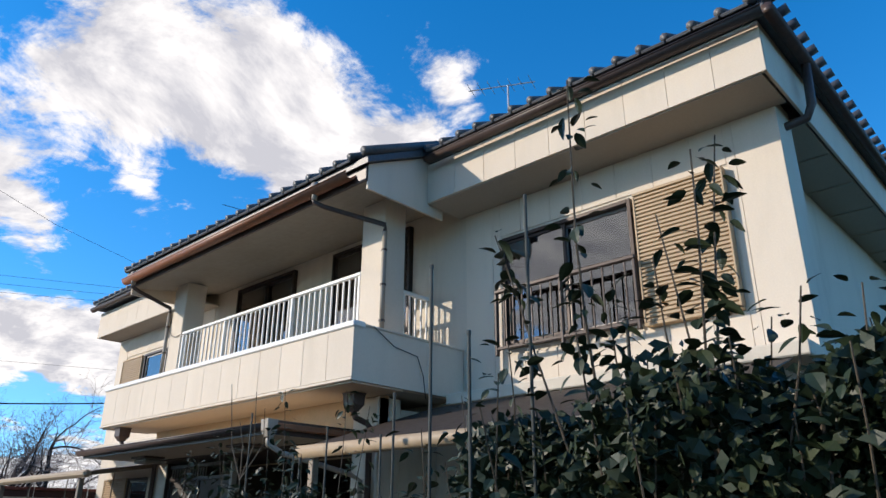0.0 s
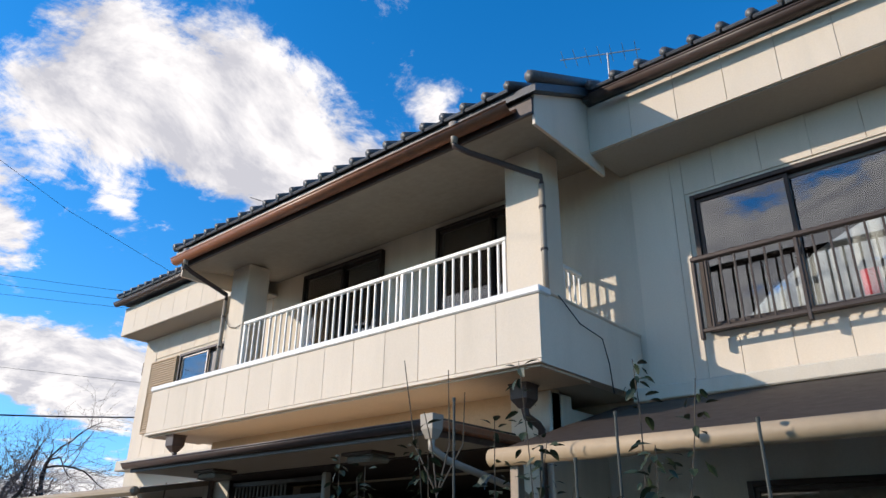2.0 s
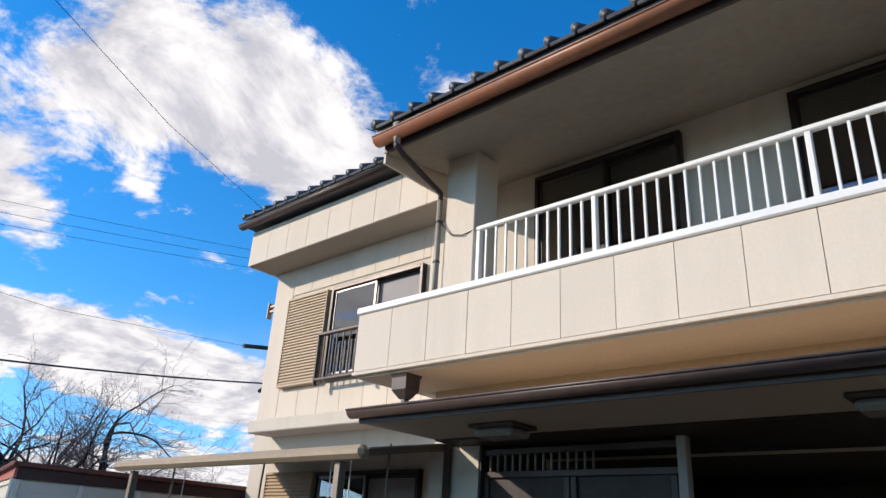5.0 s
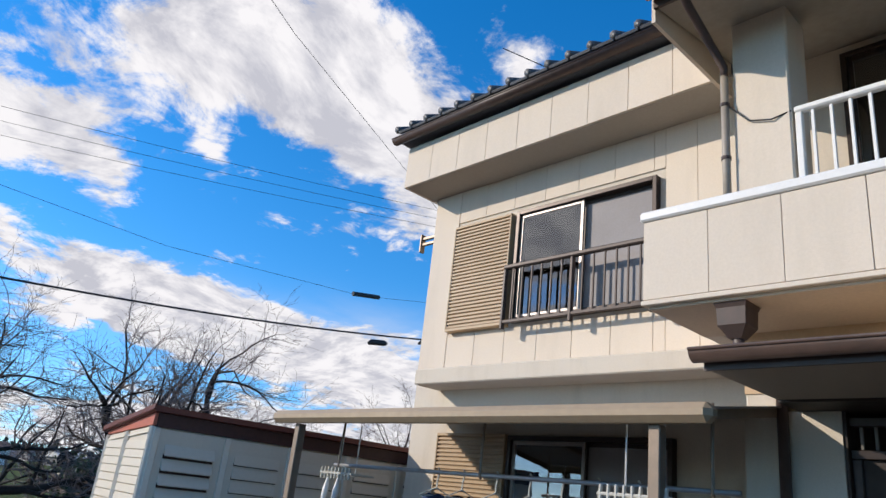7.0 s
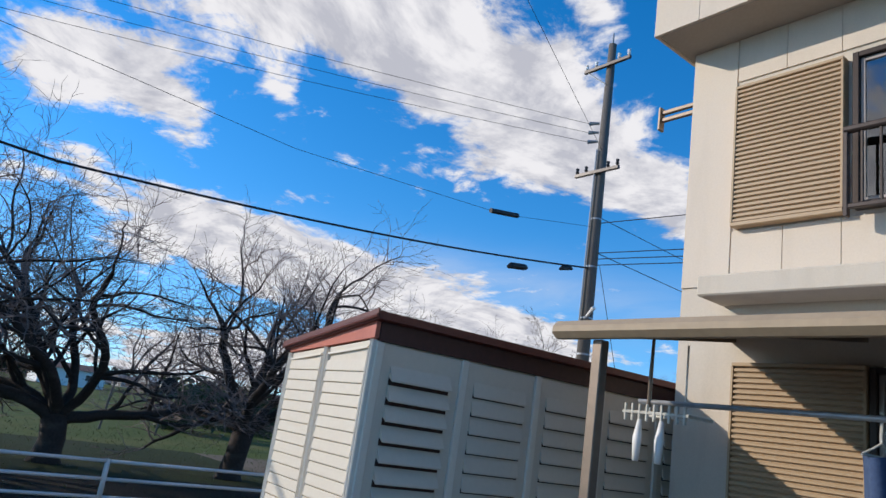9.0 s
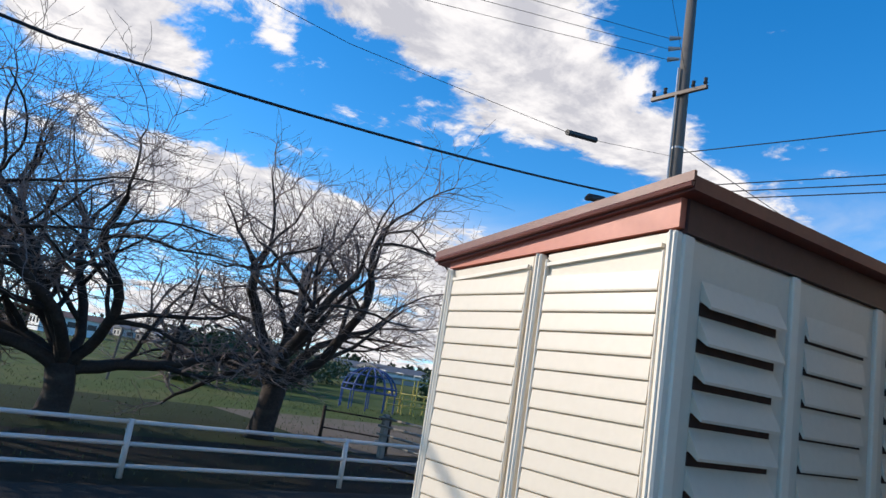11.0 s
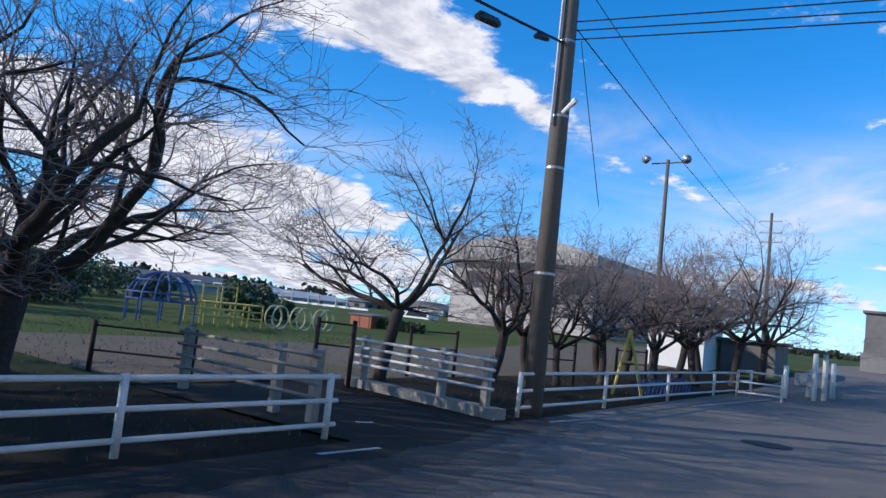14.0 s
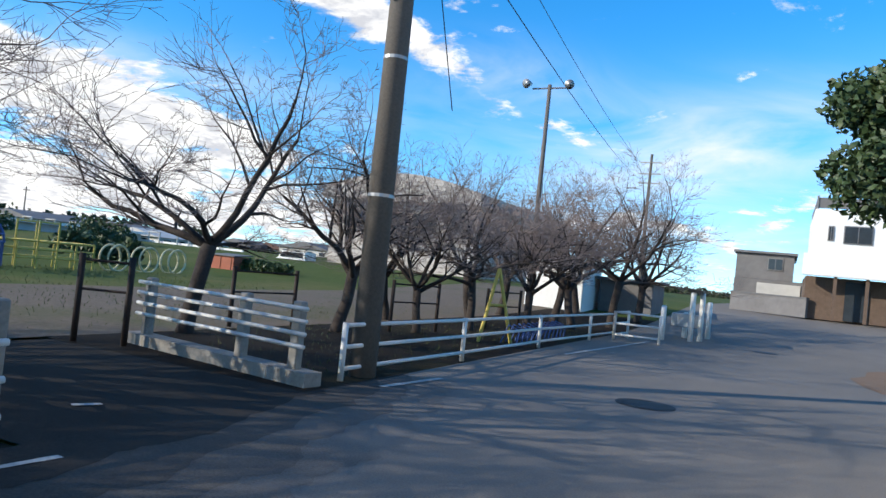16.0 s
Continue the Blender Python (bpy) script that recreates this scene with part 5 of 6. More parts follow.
for i, (x, y, w, top) in enumerate(((-1.5, 2.25, 0.24, 2.25), (-1.12, 2.25, 0.28, 2.28), (-0.72, 2.15, 0.34, 2.32), (-0.25, 2.1, 0.36, 2.45), (0.22, 2.15, 0.36, 2.5), (-1.35, 2.75, 0.32, 2.1), (-0.75, 2.7, 0.42, 2.25), (-0.1, 2.75, 0.45, 2.4), (0.5, 2.8, 0.45, 2.55), (0.95, 2.6, 0.4, 2.7), (-5.0, 3.2, 0.3, 2.0), (-4.3, 3.2, 0.25, 1.9))):
    r = random.Random(200 + i)
    b = thing("garden_shrub", "dense dark green garden shrub", "shrub", "garden shrubs", "", (x, y, 0))
    s = Shape()
    for k in range(5):
        a = 1.26 * k
        s.tube([(0, 0, -0.05), (0.1 * math.cos(a), 0.1 * math.sin(a), top * 0.5), (w * 0.6 * math.cos(a), w * 0.6 * math.sin(a), top * 0.85)], [0.018, 0.012, 0.006], 5)
    part("stem", s, STEM, b)
    ls = [((r.uniform(-w, w), r.uniform(-w * 0.6, w * 0.6), r.uniform(0.5, top - 0.15)), r.uniform(0.16, 0.3)) for _ in range(26)]
    part("foliage", leaf_cloud(ls, 12500, 0.053, r), LEAF, b)

# ---- pole fittings and cables ----
px, py = POLE_XY
for z, w, y in ((11.35, 1.45, py - 0.14), (8.40, 1.35, py - 0.15)):
    arm = part("crossarm", Shape().box(px - w / 2, px + w / 2, y - 0.04, y + 0.04, z - 0.045, z + 0.045, 0.008), PIPE, pole, "dark weathered crossarm")
    for k in (-0.92, -0.5, 0.5, 0.92):
        part("insulator", Shape().tube([(px + k * w / 2, y, z + 0.046), (px + k * w / 2, y, z + 0.1), (px + k * w / 2, y, z + 0.13), (px + k * w / 2, y, z + 0.2)], [0.02, 0.05, 0.035, 0.045], 8), WHITE if z > 9 else CABLE, arm)
part("brace", Shape().tube([(px - 0.6, py - 0.14, 11.3), (px, py - 0.12, 10.8)], 0.018, 6), STEEL, pole)
part("top_pin", Shape().tube([(px, py, 12.0), (px, py, 12.35)], [0.03, 0.02], 8), STEEL, pole)
for z in (9.75, 9.5, 9.25):
    part("insulator", Shape().tube([(px - 0.1, py - 0.1, z), (px - 0.32, py - 0.22, z)], [0.03, 0.055], 8), STEEL, pole)
for z in (2.2, 3.9, 4.75, 6.0, 7.2):
    part("band", Shape().tube([(px, py, z - 0.02), (px, py, z + 0.02)], 0.178 - 0.006 * z, 16), STEEL, pole)
lampb = part("lamp_arm", Shape().tube([(px + 0.1, py - 0.12, 4.78), (px + 0.36, py - 0.2, 4.95)], [0.03, 0.05], 8), WHITE, pole, "small street lamp")
part("riser_pipe", Shape().tube([(px - 0.05, py - 0.19, 4.6), (px - 0.05, py - 0.16, 9.0)], 0.022, 8), STEEL, pole)


def cable(points, r, label, sag=0.0):
    c = thing("overhead_cable", label, "cable", "overhead cables")
    pts = []
    for a, b in zip(points, points[1:]):
        a, b = Vector(a), Vector(b)
        for k in range(16):
            t = k / 16
            p = a.lerp(b, t)
            p.z -= sag * 4 * t * (1 - t)
            pts.append(p)
    pts.append(Vector(points[-1]))
    part("strand", Shape().tube(pts, r, 6), CABLE, c)
    return c


main = cable([(px, py - 0.15, 5.95), (-22.45, 2.0, 4.55), (-22.9, -24, 6.0)], 0.022, "thick black telephone cable with closures", 0.15)
for y0, y1, z, r in ((10.75, 11.3, 5.36, 0.07), (12.35, 12.75, 5.72, 0.055)):
    part("closure", Shape().tube([(-22.48, y0, z - 0.05), (-22.48, y0 + 0.08, z), (-22.48, y1 - 0.08, z + 0.06), (-22.48, y1, z + 0.06)], [r * 0.6, r, r, r * 0.6], 10), CABLE, main, "black cable closure")
upper = cable([(px, py - 0.15, 6.98), (-22.6, 11.1, 6.56), (-22.6, 10.1, 6.41), (-22.6, 5.5, 6.09), (-22.9, -14.0, 6.9)], 0.005, "thin service cable with a black sleeve", 0.0)
part("sleeve", Shape().tube([(-22.6, 10.95, 6.54), (-22.6, 10.15, 6.415)], 0.055, 10), CABLE, upper, "black cable sleeve")
for k, z in enumerate((9.75, 9.5, 9.25)):
    cable([(px - 0.32, py - 0.22, z), (-35 - k, -16, 10.4 - 0.2 * k)], 0.006, "bare overhead power wire", 0.5)
cable([(px, py, 9.0), (-18.1, 5.0, 8.85), (-12.0, -6.0, 9.6)], 0.005, "thin wire crossing the yard", 0.0)
for k, (z, y, z2) in enumerate(((7.1, 15.5, 7.9), (6.35, 15.0, 6.3), (6.2, 15.0, 6.0), (6.05, 14.6, 5.75))):
    cable([(px, py, z), (14, y + 3, z2)], 0.011, "overhead cable across the road", 0.25)
cable([(px, py, 7.3), (-30.2, 75.0, 12.5)], 0.009, "overhead cable along the road", 0.8)
cable([(px, py, 6.4), (-30.2, 75.0, 11.2)], 0.011, "overhead cable along the road", 0.8)
cable([(-17.2, 9.0, 10.5), (-9.0, 26.0, 8.2)], 0.010, "thin wire high above the road", 0.1)
drop = cable([(px + 0.25, py, 6.0), (px + 0.55, py + 0.6, 3.4)], 0.007, "stay wire hanging beside the pole", 0.0)

# ---- road details ----
IRON = surface("cast iron cover", (0.035, 0.034, 0.033), (0.02, 0.02, 0.02), 0.6, metal=0.5, small=40, bump=0.5)
ROADPAINT = surface("worn road paint", (0.55, 0.54, 0.5), (0.34, 0.33, 0.31), 0.8, big=3, small=22, bump=0.3, stain=(0.09, 0.09, 0.09), stain_amount=0.9)
mh = thing("manhole_cover", "dark cast iron manhole cover set in the asphalt", "manhole cover")
part("rim", Shape().tube([(-19.38, 14.98, -0.02), (-19.38, 14.98, 0.005)], 0.36, 32), IRON, mh)
part("lid", Shape().tube([(-19.38, 14.98, 0.0), (-19.38, 14.98, 0.009)], 0.32, 32), IRON, mh)
mh2 = thing("manhole_cover", "small dark cover set in the asphalt", "manhole cover")
part("lid", Shape().tube([(-18.3, 27.2, rise(27.2) - 0.02), (-18.3, 27.2, rise(27.2) + 0.008)], 0.33, 28), IRON, mh2)
for (ax, ay), (bx, by), w in (((-21.93, 12.95), (-21.77, 14.18), 0.10), ((-21.96, 8.2), (-21.88, 9.0), 0.08), ((-21.6, 19.2), (-21.1, 25.4), 0.10), ((-23.0, 9.9), (-22.9, 10.1), 0.08)):
    a, b = Vector((ax, ay)), Vector((bx, by))
    nrm = Vector((-(b - a).y, (b - a).x)).normalized() * w / 2
    s = Shape()
    k = 10
    for i in range(k + 1):
        p = a.lerp(b, i / k)
        j = 1 - 0.25 * random.random()
        z = rise(p.y) + 0.012
        s.v += [(p.x - nrm.x * j, p.y - nrm.y * j, z), (p.x + nrm.x * j, p.y + nrm.y * j, z)]
    for i in range(k):
        s.f.append((2 * i, 2 * i + 1, 2 * i + 3, 2 * i + 2))
    structure("road_marking", s, ROADPAINT, "worn white road edge line", "road marking")
DIRT = surface("reddish dirt", (0.25, 0.155, 0.09), (0.17, 0.11, 0.07), 0.95, big=1.2, small=20, bump=0.5)
patch = Shape()
for k in range(24):
    a = 6.283 * k / 24
    r = 1 + 0.25 * noise.noise(Vector((math.cos(a) * 2, math.sin(a) * 2, 1)))
    patch.v.append((-14.9 + 1.6 * r * math.cos(a), 21.5 + 5.0 * r * math.sin(a), 0.008))
patch.f.append(tuple(range(24)))
structure("dirt_patch", patch, DIRT, "thin reddish dirt spread over the asphalt edge", "dirt")

# ---- park: bars, signs, lamps ----
RUST = surface("dark rusted iron", (0.045, 0.032, 0.026), (0.028, 0.02, 0.018), 0.75, metal=0.3, small=30, bump=0.4)
YELLOW = surface("faded yellow paint", (0.56, 0.44, 0.10), (0.44, 0.35, 0.08), 0.6, small=20, bump=0.1)
BLUE = surface("faded blue paint", (0.05, 0.10, 0.27), (0.04, 0.075, 0.2), 0.6, small=20, bump=0.1)
PALEYEL = surface("pale yellow pipe", (0.62, 0.57, 0.36), (0.52, 0.47, 0.3), 0.6, small=20, bump=0.1)


def iron_bars(x, y, dx, dy, h, label="low dark iron exercise bars"):
    g = thing("exercise_bars", label, "exercise bars", "iron bars in the park", "", (x, y, 0))
    for q in (0, 1):
        part("post", Shape().tube([(dx * q, dy * q, -0.05), (dx * q, dy * q, h)], 0.04, 10), RUST, g, "", True)
    part("bar", Shape().tube([(0, 0, h - 0.45), (dx, dy, h - 0.45)], 0.017, 8), RUST, g)
    part("bar", Shape().tube([(0, 0, h - 0.08), (dx, dy, h - 0.08)], 0.017, 8), RUST, g)


iron_bars(-25.95, 12.1, 0.55, 0.3, 1.12)
iron_bars(-26.5, 10.1, -1.2, -0.9, 0.75)
iron_bars(-26.6, 15.6, 0.2, 1.5, 1.05)
iron_bars(-25.1, 18.6, 0.4, 1.3, 1.05)
iron_bars(-24.6, 22.5, 0.3, 1.6, 1.0)
for x, y, top, disc in ((-40.4, 10.25, 1.88, True), (-40.8, 8.3, 1.7, False)):
    sg = thing("sign_post", "round sign seen from behind on a pale leaning post" if disc else "pale leaning post in the park", "sign" if disc else "post")
    part("post", Shape().tube([(x, y - 0.15, -0.05), (x, y, top + 0.1)], 0.045, 8), POLE, sg)
    if disc:
        part("disc", Shape().tube([(x - 0.07, y, top), (x - 0.05, y, top)], 0.33, 20), RUST, sg)
fl = thing("floodlight_pole", "tall grey pole with two park floodlights", "lamp post")
FX, FY = -25.4, 28.0
part("pole", Shape().tube([(FX, FY, -0.1), (FX, FY, 7.7)], [0.10, 0.06], 12), POLE, fl, "", True)
part("crossbar", Shape().tube([(FX - 0.55, FY - 0.1, 7.55), (FX + 0.55, FY + 0.1, 7.62)], 0.03, 8), STEEL, fl)
for q in (-1, 1):
    part("floodlight", Shape().tube([(FX + q * 0.62, FY + 0.1 * q, 7.72), (FX + q * 0.66, FY + 0.1 * q - 0.12, 7.70), (FX + q * 0.7, FY + 0.1 * q - 0.24, 7.66)], [0.06, 0.10, 0.16], 12), STEEL, fl, "", True)
fp = thing("utility_pole", "far grey utility pole with crossarms", "utility pole")
part("shaft", Shape().tube([(-30.4, 75, 0), (-30.4, 75, 14.2)], [0.2, 0.12], 10), POLE, fp)
for z in (13.4, 12.3, 11.4):
    part("crossarm", Shape().box(-31.4, -29.4, 74.9, 75.0, z - 0.06, z + 0.06), STEEL, fp)

# playground
dome = thing("jungle_dome", "faded blue climbing frame with domed bars", "climbing frame")
for k in range(8):
    a = math.pi * k / 8
    pts = [(-41 + 1.25 * math.cos(t) * math.cos(a), 19.2 + 1.25 * math.cos(t) * math.sin(a), 0.75 + 1.05 * math.sin(t)) for t in [math.pi * i / 12 for i in range(13)]]
    part("rib", Shape().tube(pts, 0.035, 6), BLUE, dome)
for r, z in ((1.25, 0.75), (1.22, 1.0), (0.95, 1.45)):
    part("ring", Shape().tube([(-41 + r * math.cos(t), 19.2 + r * math.sin(t), z) for t in [6.283 * i / 20 for i in range(21)]], 0.03, 6), BLUE, dome)
for k in range(10):
    a = 6.283 * k / 10
    part("leg", Shape().tube([(-41 + 1.25 * math.cos(a), 19.2 + 1.25 * math.sin(a), -0.05), (-41 + 1.25 * math.cos(a), 19.2 + 1.25 * math.sin(a), 0.75)], 0.03, 6), BLUE, dome)
frame_y = thing("jungle_gym", "faded yellow square climbing frame", "climbing frame")
for k in range(5):
    for j in range(2):
        x, y = -41.6 + 1.2 * j, 20.7 + 0.72 * k
        part("post", Shape().tube([(x, y, -0.05), (x, y, 1.55 if 0 < k < 3 else 0.85)], 0.035, 6), YELLOW, frame_y)
for z in (0.3, 0.58, 0.85):
    for j in range(2):
        part("rail", Shape().tube([(-41.6 + 1.2 * j, 20.7, z), (-41.6 + 1.2 * j, 23.58, z)], 0.035, 6), YELLOW, frame_y)
for j in range(2):
    part("rail", Shape().tube([(-41.6 + 1.2 * j, 21.42, 1.5), (-41.6 + 1.2 * j, 22.14, 1.5)], 0.035, 6), YELLOW, frame_y)
for k in range(5):
    part("rail", Shape().tube([(-41.6, 20.7 + 0.72 * k, 0.85), (-40.4, 20.7 + 0.72 * k, 0.85)], 0.035, 6), YELLOW, frame_y)
rings = thing("ring_tunnel", "pale yellow half-buried rings in a row", "play rings")
for k in range(3):
    for q in (-1, 1):
        x, y = -41 + 0.09 * q, 24.95 + 1.45 * k + 0.12 * q
        part("ring", Shape().tube([(x, y + 0.47 * math.cos(t), 0.44 + 0.50 * math.sin(t)) for t in [6.283 * i / 24 for i in range(25)]], 0.042, 6), PALEYEL, rings, "", True)
lean = thing("slide_frame", "faded yellow slanting play frame under the trees", "play frame")
part("post", Shape().tube([(-23.2, 19.5, 1.5), (-22.95, 19.9, -0.02)], 0.038, 8), YELLOW, lean)
part("post", Shape().tube([(-23.2, 19.5, 1.5), (-23.45, 19.35, -0.02)], 0.038, 8), YELLOW, lean)
part("rung", Shape().tube([(-23.08, 19.7, 0.75), (-23.32, 19.43, 0.75)], 0.03, 8), YELLOW, lean)
grid = thing("bike_rack", "blue grey slanted bicycle rack behind the fence", "bicycle rack")
for k in range(12):
    part("hoop", Shape().tube([(-22.62, 19.3 + 0.3 * k, 0), (-22.62, 19.45 + 0.3 * k, 0.3), (-22.95, 19.7 + 0.3 * k, 0.38), (-23.1, 19.7 + 0.3 * k, 0)], 0.018, 6), BLUE, grid)
# barrier at the end of the roadside fence
for (ax, ay), (bx, by) in (((-21.85, 24.6), (-20.75, 24.9)), ((-21.85, 24.6), (-21.75, 25.9))):
    pipe_fence([(ax, ay), (bx, by)], 0.72, "short white pipe barrier at the path end", (0, 0))
for x, y, hgt in ((-21.0, 27.0, 0.95), (-20.6, 28.8, 0.75), (-20.0, 29.5, 1.1), (-20.3, 27.6, 1.4), (-20.1, 28.2, 1.4)):
    bl = thing("bollard", "white painted park gate post", "bollard", "white posts at the far gate")
    part("post", Shape().tube([(x, y, rise(y) - 0.05), (x, y, rise(y) + hgt), (x, y, rise(y) + hgt + 0.03)], [0.075, 0.075, 0.05], 12), WHITE, bl, "", True)
board = thing("notice_box", "grey low notice box between white posts", "box")
part("body", Shape().box(-20.95, -20.1, 28.3, 28.6, rise(28.4) + 0.35, rise(28.4) + 0.75, 0.02), STEEL, board)
part("cap", Shape().box(-20.45, -20.05, 27.5, 28.3, rise(28) + 1.42, rise(28) + 1.5, 0.01), CABLE, board)

# ---- far buildings ----
GREYWALL = surface("grey siding", (0.17, 0.165, 0.165), (0.13, 0.125, 0.125), 0.7, small=3, bump=0.1, stain=(0.10, 0.095, 0.09))
PALEWALL = surface("pale wall", (0.50, 0.49, 0.46), (0.42, 0.41, 0.39), 0.8, small=2, bump=0.1)
BRIGHT = surface("white plaster", (0.80, 0.80, 0.78), (0.75, 0.75, 0.73), 0.8, small=5, bump=0.05, stain=(0.68, 0.68, 0.66), stain_amount=0.3)
BROWNWALL = surface("brown timber", (0.14, 0.095, 0.07), (0.10, 0.07, 0.05), 0.8, small=6, bump=0.2)
DARKGLASS = surface("far window glass", (0.04, 0.05, 0.06), (0.03, 0.035, 0.04), 0.12, small=3, bump=0)
REDROOF = surface("rust brown roof", (0.15, 0.085, 0.065), (0.11, 0.065, 0.05), 0.8, small=2, bump=0.1)
RUSTRED = surface("rust red paint", (0.36, 0.11, 0.06), (0.27, 0.085, 0.05), 0.7, small=5, bump=0.1)
HALLROOF = surface("pale hall roof", (0.46, 0.43, 0.40), (0.38, 0.35, 0.32), 0.7, small=2, bump=0.1)
HALLWALL = surface("hall wall", (0.50, 0.46, 0.42), (0.42, 0.38, 0.345), 0.8, small=2, bump=0.1)
GREYROOF = surface("far grey roof", (0.15, 0.15, 0.155), (0.11, 0.11, 0.115), 0.7, small=2, bump=0.1)


def far_window(parent, x0, x1, y, z0, z1):
    w = part("window", Shape().box(x0 - 0.05, x1 + 0.05, y - 0.05, y - 0.002, z0 - 0.05, z1 + 0.05), SILVER, parent)
    part("pane", Shape().box(x0, (x0 + x1) / 2 - 0.02, y - 0.06, y - 0.051, z0, z1), DARKGLASS, w)
    part("pane", Shape().box((x0 + x1) / 2 + 0.02, x1, y - 0.06, y - 0.051, z0, z1), DARKGLASS, w)


g0 = rise(60)
modern = thing("modern_house", "white plaster house with flat railed roof", "house")
part("wall", Shape().box(-16.95, -9.0, 44.0, 52, g0 + 2.55, 6.05, 0.03), BRIGHT, modern)
part("skirt", Shape().prism([(44.0, 3.9), (43.3, 2.95), (43.3, 2.85), (44.0, 2.85)], "x", -17.3, -9.0), BRIGHT, modern, "flared white skirt over the ground floor")
part("roof_rail", Shape().box(-16.9, -9.1, 44.1, 44.2, 6.1, 6.6, 0.02).box(-16.9, -16.8, 44.201, 51.9, 6.1, 6.6, 0.02), GREYWALL, modern, "dark slatted roof rail")
for k in range(7):
    part("rail_post", Shape().box(-16.92 + 1.25 * k, -16.84 + 1.25 * k, 44.05, 44.099, 6.051, 6.68, 0.005), SILVER, modern)
part("ground_floor", Shape().box(-17.1, -9.0, 44.6, 52, g0 - 0.05, 2.84), BROWNWALL, modern)
far_window(modern, -16.3, -16.15, 44.0, 4.6, 5.2)
far_window(modern, -15.65, -14.55, 44.0, 4.5, 5.25)
for x in (-15.9, -14.6, -13.4):
    part("post", Shape().box(x - 0.07, x + 0.07, 43.45, 43.6, g0 - 0.05, 2.85), BROWNWALL, modern)
part("door", Shape().box(-15.4, -14.4, 44.52, 44.6, g0, 2.7), DARKGLASS, modern)
grey = thing("grey_house", "dark grey flat-roofed house with a garage", "house")
part("upper_wall", Shape().box(-20.6, -17.6, 50, 58, 2.6, 4.05, 0.02), GREYWALL, grey)
part("lower_wall", Shape().box(-20.6, -16.9, 49.5, 58, g0 - 0.05, 2.59, 0.02), GREYWALL, grey)
part("roof", Shape().box(-20.75, -17.45, 49.8, 58.2, 4.051, 4.18), GREYROOF, grey)
part("garage_door", Shape().box(-19.4, -17.2, 49.44, 49.499, g0, 2.4), PALEWALL, grey)
far_window(grey, -18.9, -18.2, 50.0, 3.2, 3.8)
fence_f = thing("garden_wall", "low dark grey boundary wall", "wall")
part("body", Shape().prism([(-20.5, 46.3), (-17.0, 44.2), (-16.9, 44.36), (-20.4, 46.46)], "z", g0 - 0.05, g0 + 0.85), GREYWALL, fence_f)
part("coping", Shape().prism([(-20.55, 46.28), (-17.0, 44.15), (-16.86, 44.38), (-20.4, 46.52)], "z", g0 + 0.851, g0 + 0.92), GREYROOF, fence_f)
hall = thing("school_hall", "large pale brown hall with a low curved roof", "building")
arc = [(-53.5 + 14.5 * i / 14, 6.4 + 2.1 * math.sin(math.pi * (0.12 + 0.76 * i / 14))) for i in range(15)]
part("wall", Shape().box(-53, -39.5, 56, 80, -0.05, 6.5), HALLWALL, hall)
part("roof", Shape().prism(arc + [(-39, 6.3), (-53.5, 6.3)], "y", 55, 81), HALLROOF, hall)
for k in range(4):
    far_window(hall, -51.5 + 3.2 * k, -49.5 + 3.2 * k, 56.0, 4.0, 5.4)
hut = thing("park_hut", "small white steel store with an arched roof", "hut")
part("wall", Shape().box(-27.6, -25.2, 34, 37, -0.05, 1.9, 0.02), BRIGHT, hut)
part("roof", Shape().prism([(-27.7, 1.9), (-27.3, 2.2), (-26.4, 2.35), (-25.5, 2.2), (-25.1, 1.9)], "y", 33.9, 37.1), BRIGHT, hut)
block_d = thing("dark_store", "low dark store behind the cherry trees", "hut")
part("body", Shape().box(-25.0, -22.8, 36, 39, 0, 1.6, 0.02), GREYWALL, block_d)
part("roof", Shape().box(-25.2, -22.6, 35.8, 39.2, 1.6, 1.72), GREYROOF, block_d)


def far_house(x, y, w, dpt, h, wall_m, roof_m, label):
    g = thing("far_house", label + " beyond the park", "house", "far houses beyond the park", "", (x, y, -0.3))
    part("wall", Shape().box(-w / 2, w / 2, -dpt / 2, dpt / 2, 0, h), wall_m, g)
    part("roof", Shape().prism([(-w / 2 - 0.5, h), (w / 2 + 0.5, h), (0, h + w * 0.11)], "y", -dpt / 2 - 0.5, dpt / 2 + 0.5), roof_m, g)
    k = int(w / 3)
    for i in range(k):
        part("window", Shape().box(-w / 2 + 1 + 3 * i, -w / 2 + 2.4 + 3 * i, -dpt / 2 - 0.04, -dpt / 2 - 0.002, h * 0.5, h * 0.8), DARKGLASS, g)
    for i in range(int(dpt / 3)):
        part("window", Shape().box(w / 2 + 0.002, w / 2 + 0.04, -dpt / 2 + 1 + 3 * i, -dpt / 2 + 2.4 + 3 * i, h * 0.5, h * 0.8), DARKGLASS, g)


rng = random.Random(9)
for k in range(26):
    a = radians(16 + 2.6 * k + rng.uniform(-0.8, 0.8))
    dist = rng.uniform(110, 200)
    far_house(-18 - math.sin(a) * dist, 6 + math.cos(a) * dist, rng.uniform(7, 13), rng.uniform(7, 12), rng.uniform(1.6, 3.0), (PALEWALL, BRIGHT, GREYWALL, PALEWALL)[k % 4], (GREYROOF, REDROOF, GREYROOF, PALEWALL)[(k * 3 + k // 4) % 4],
              ("pale far house with grey roof", "white far house with a low roof", "grey far house", "cream far house")[k % 4])
lowb = thing("far_stand", "long pale low building beyond the lawn", "building")
part("wall", Shape().box(-84, -80, 26, 60, -0.3, 1.5), PALEWALL, lowb)
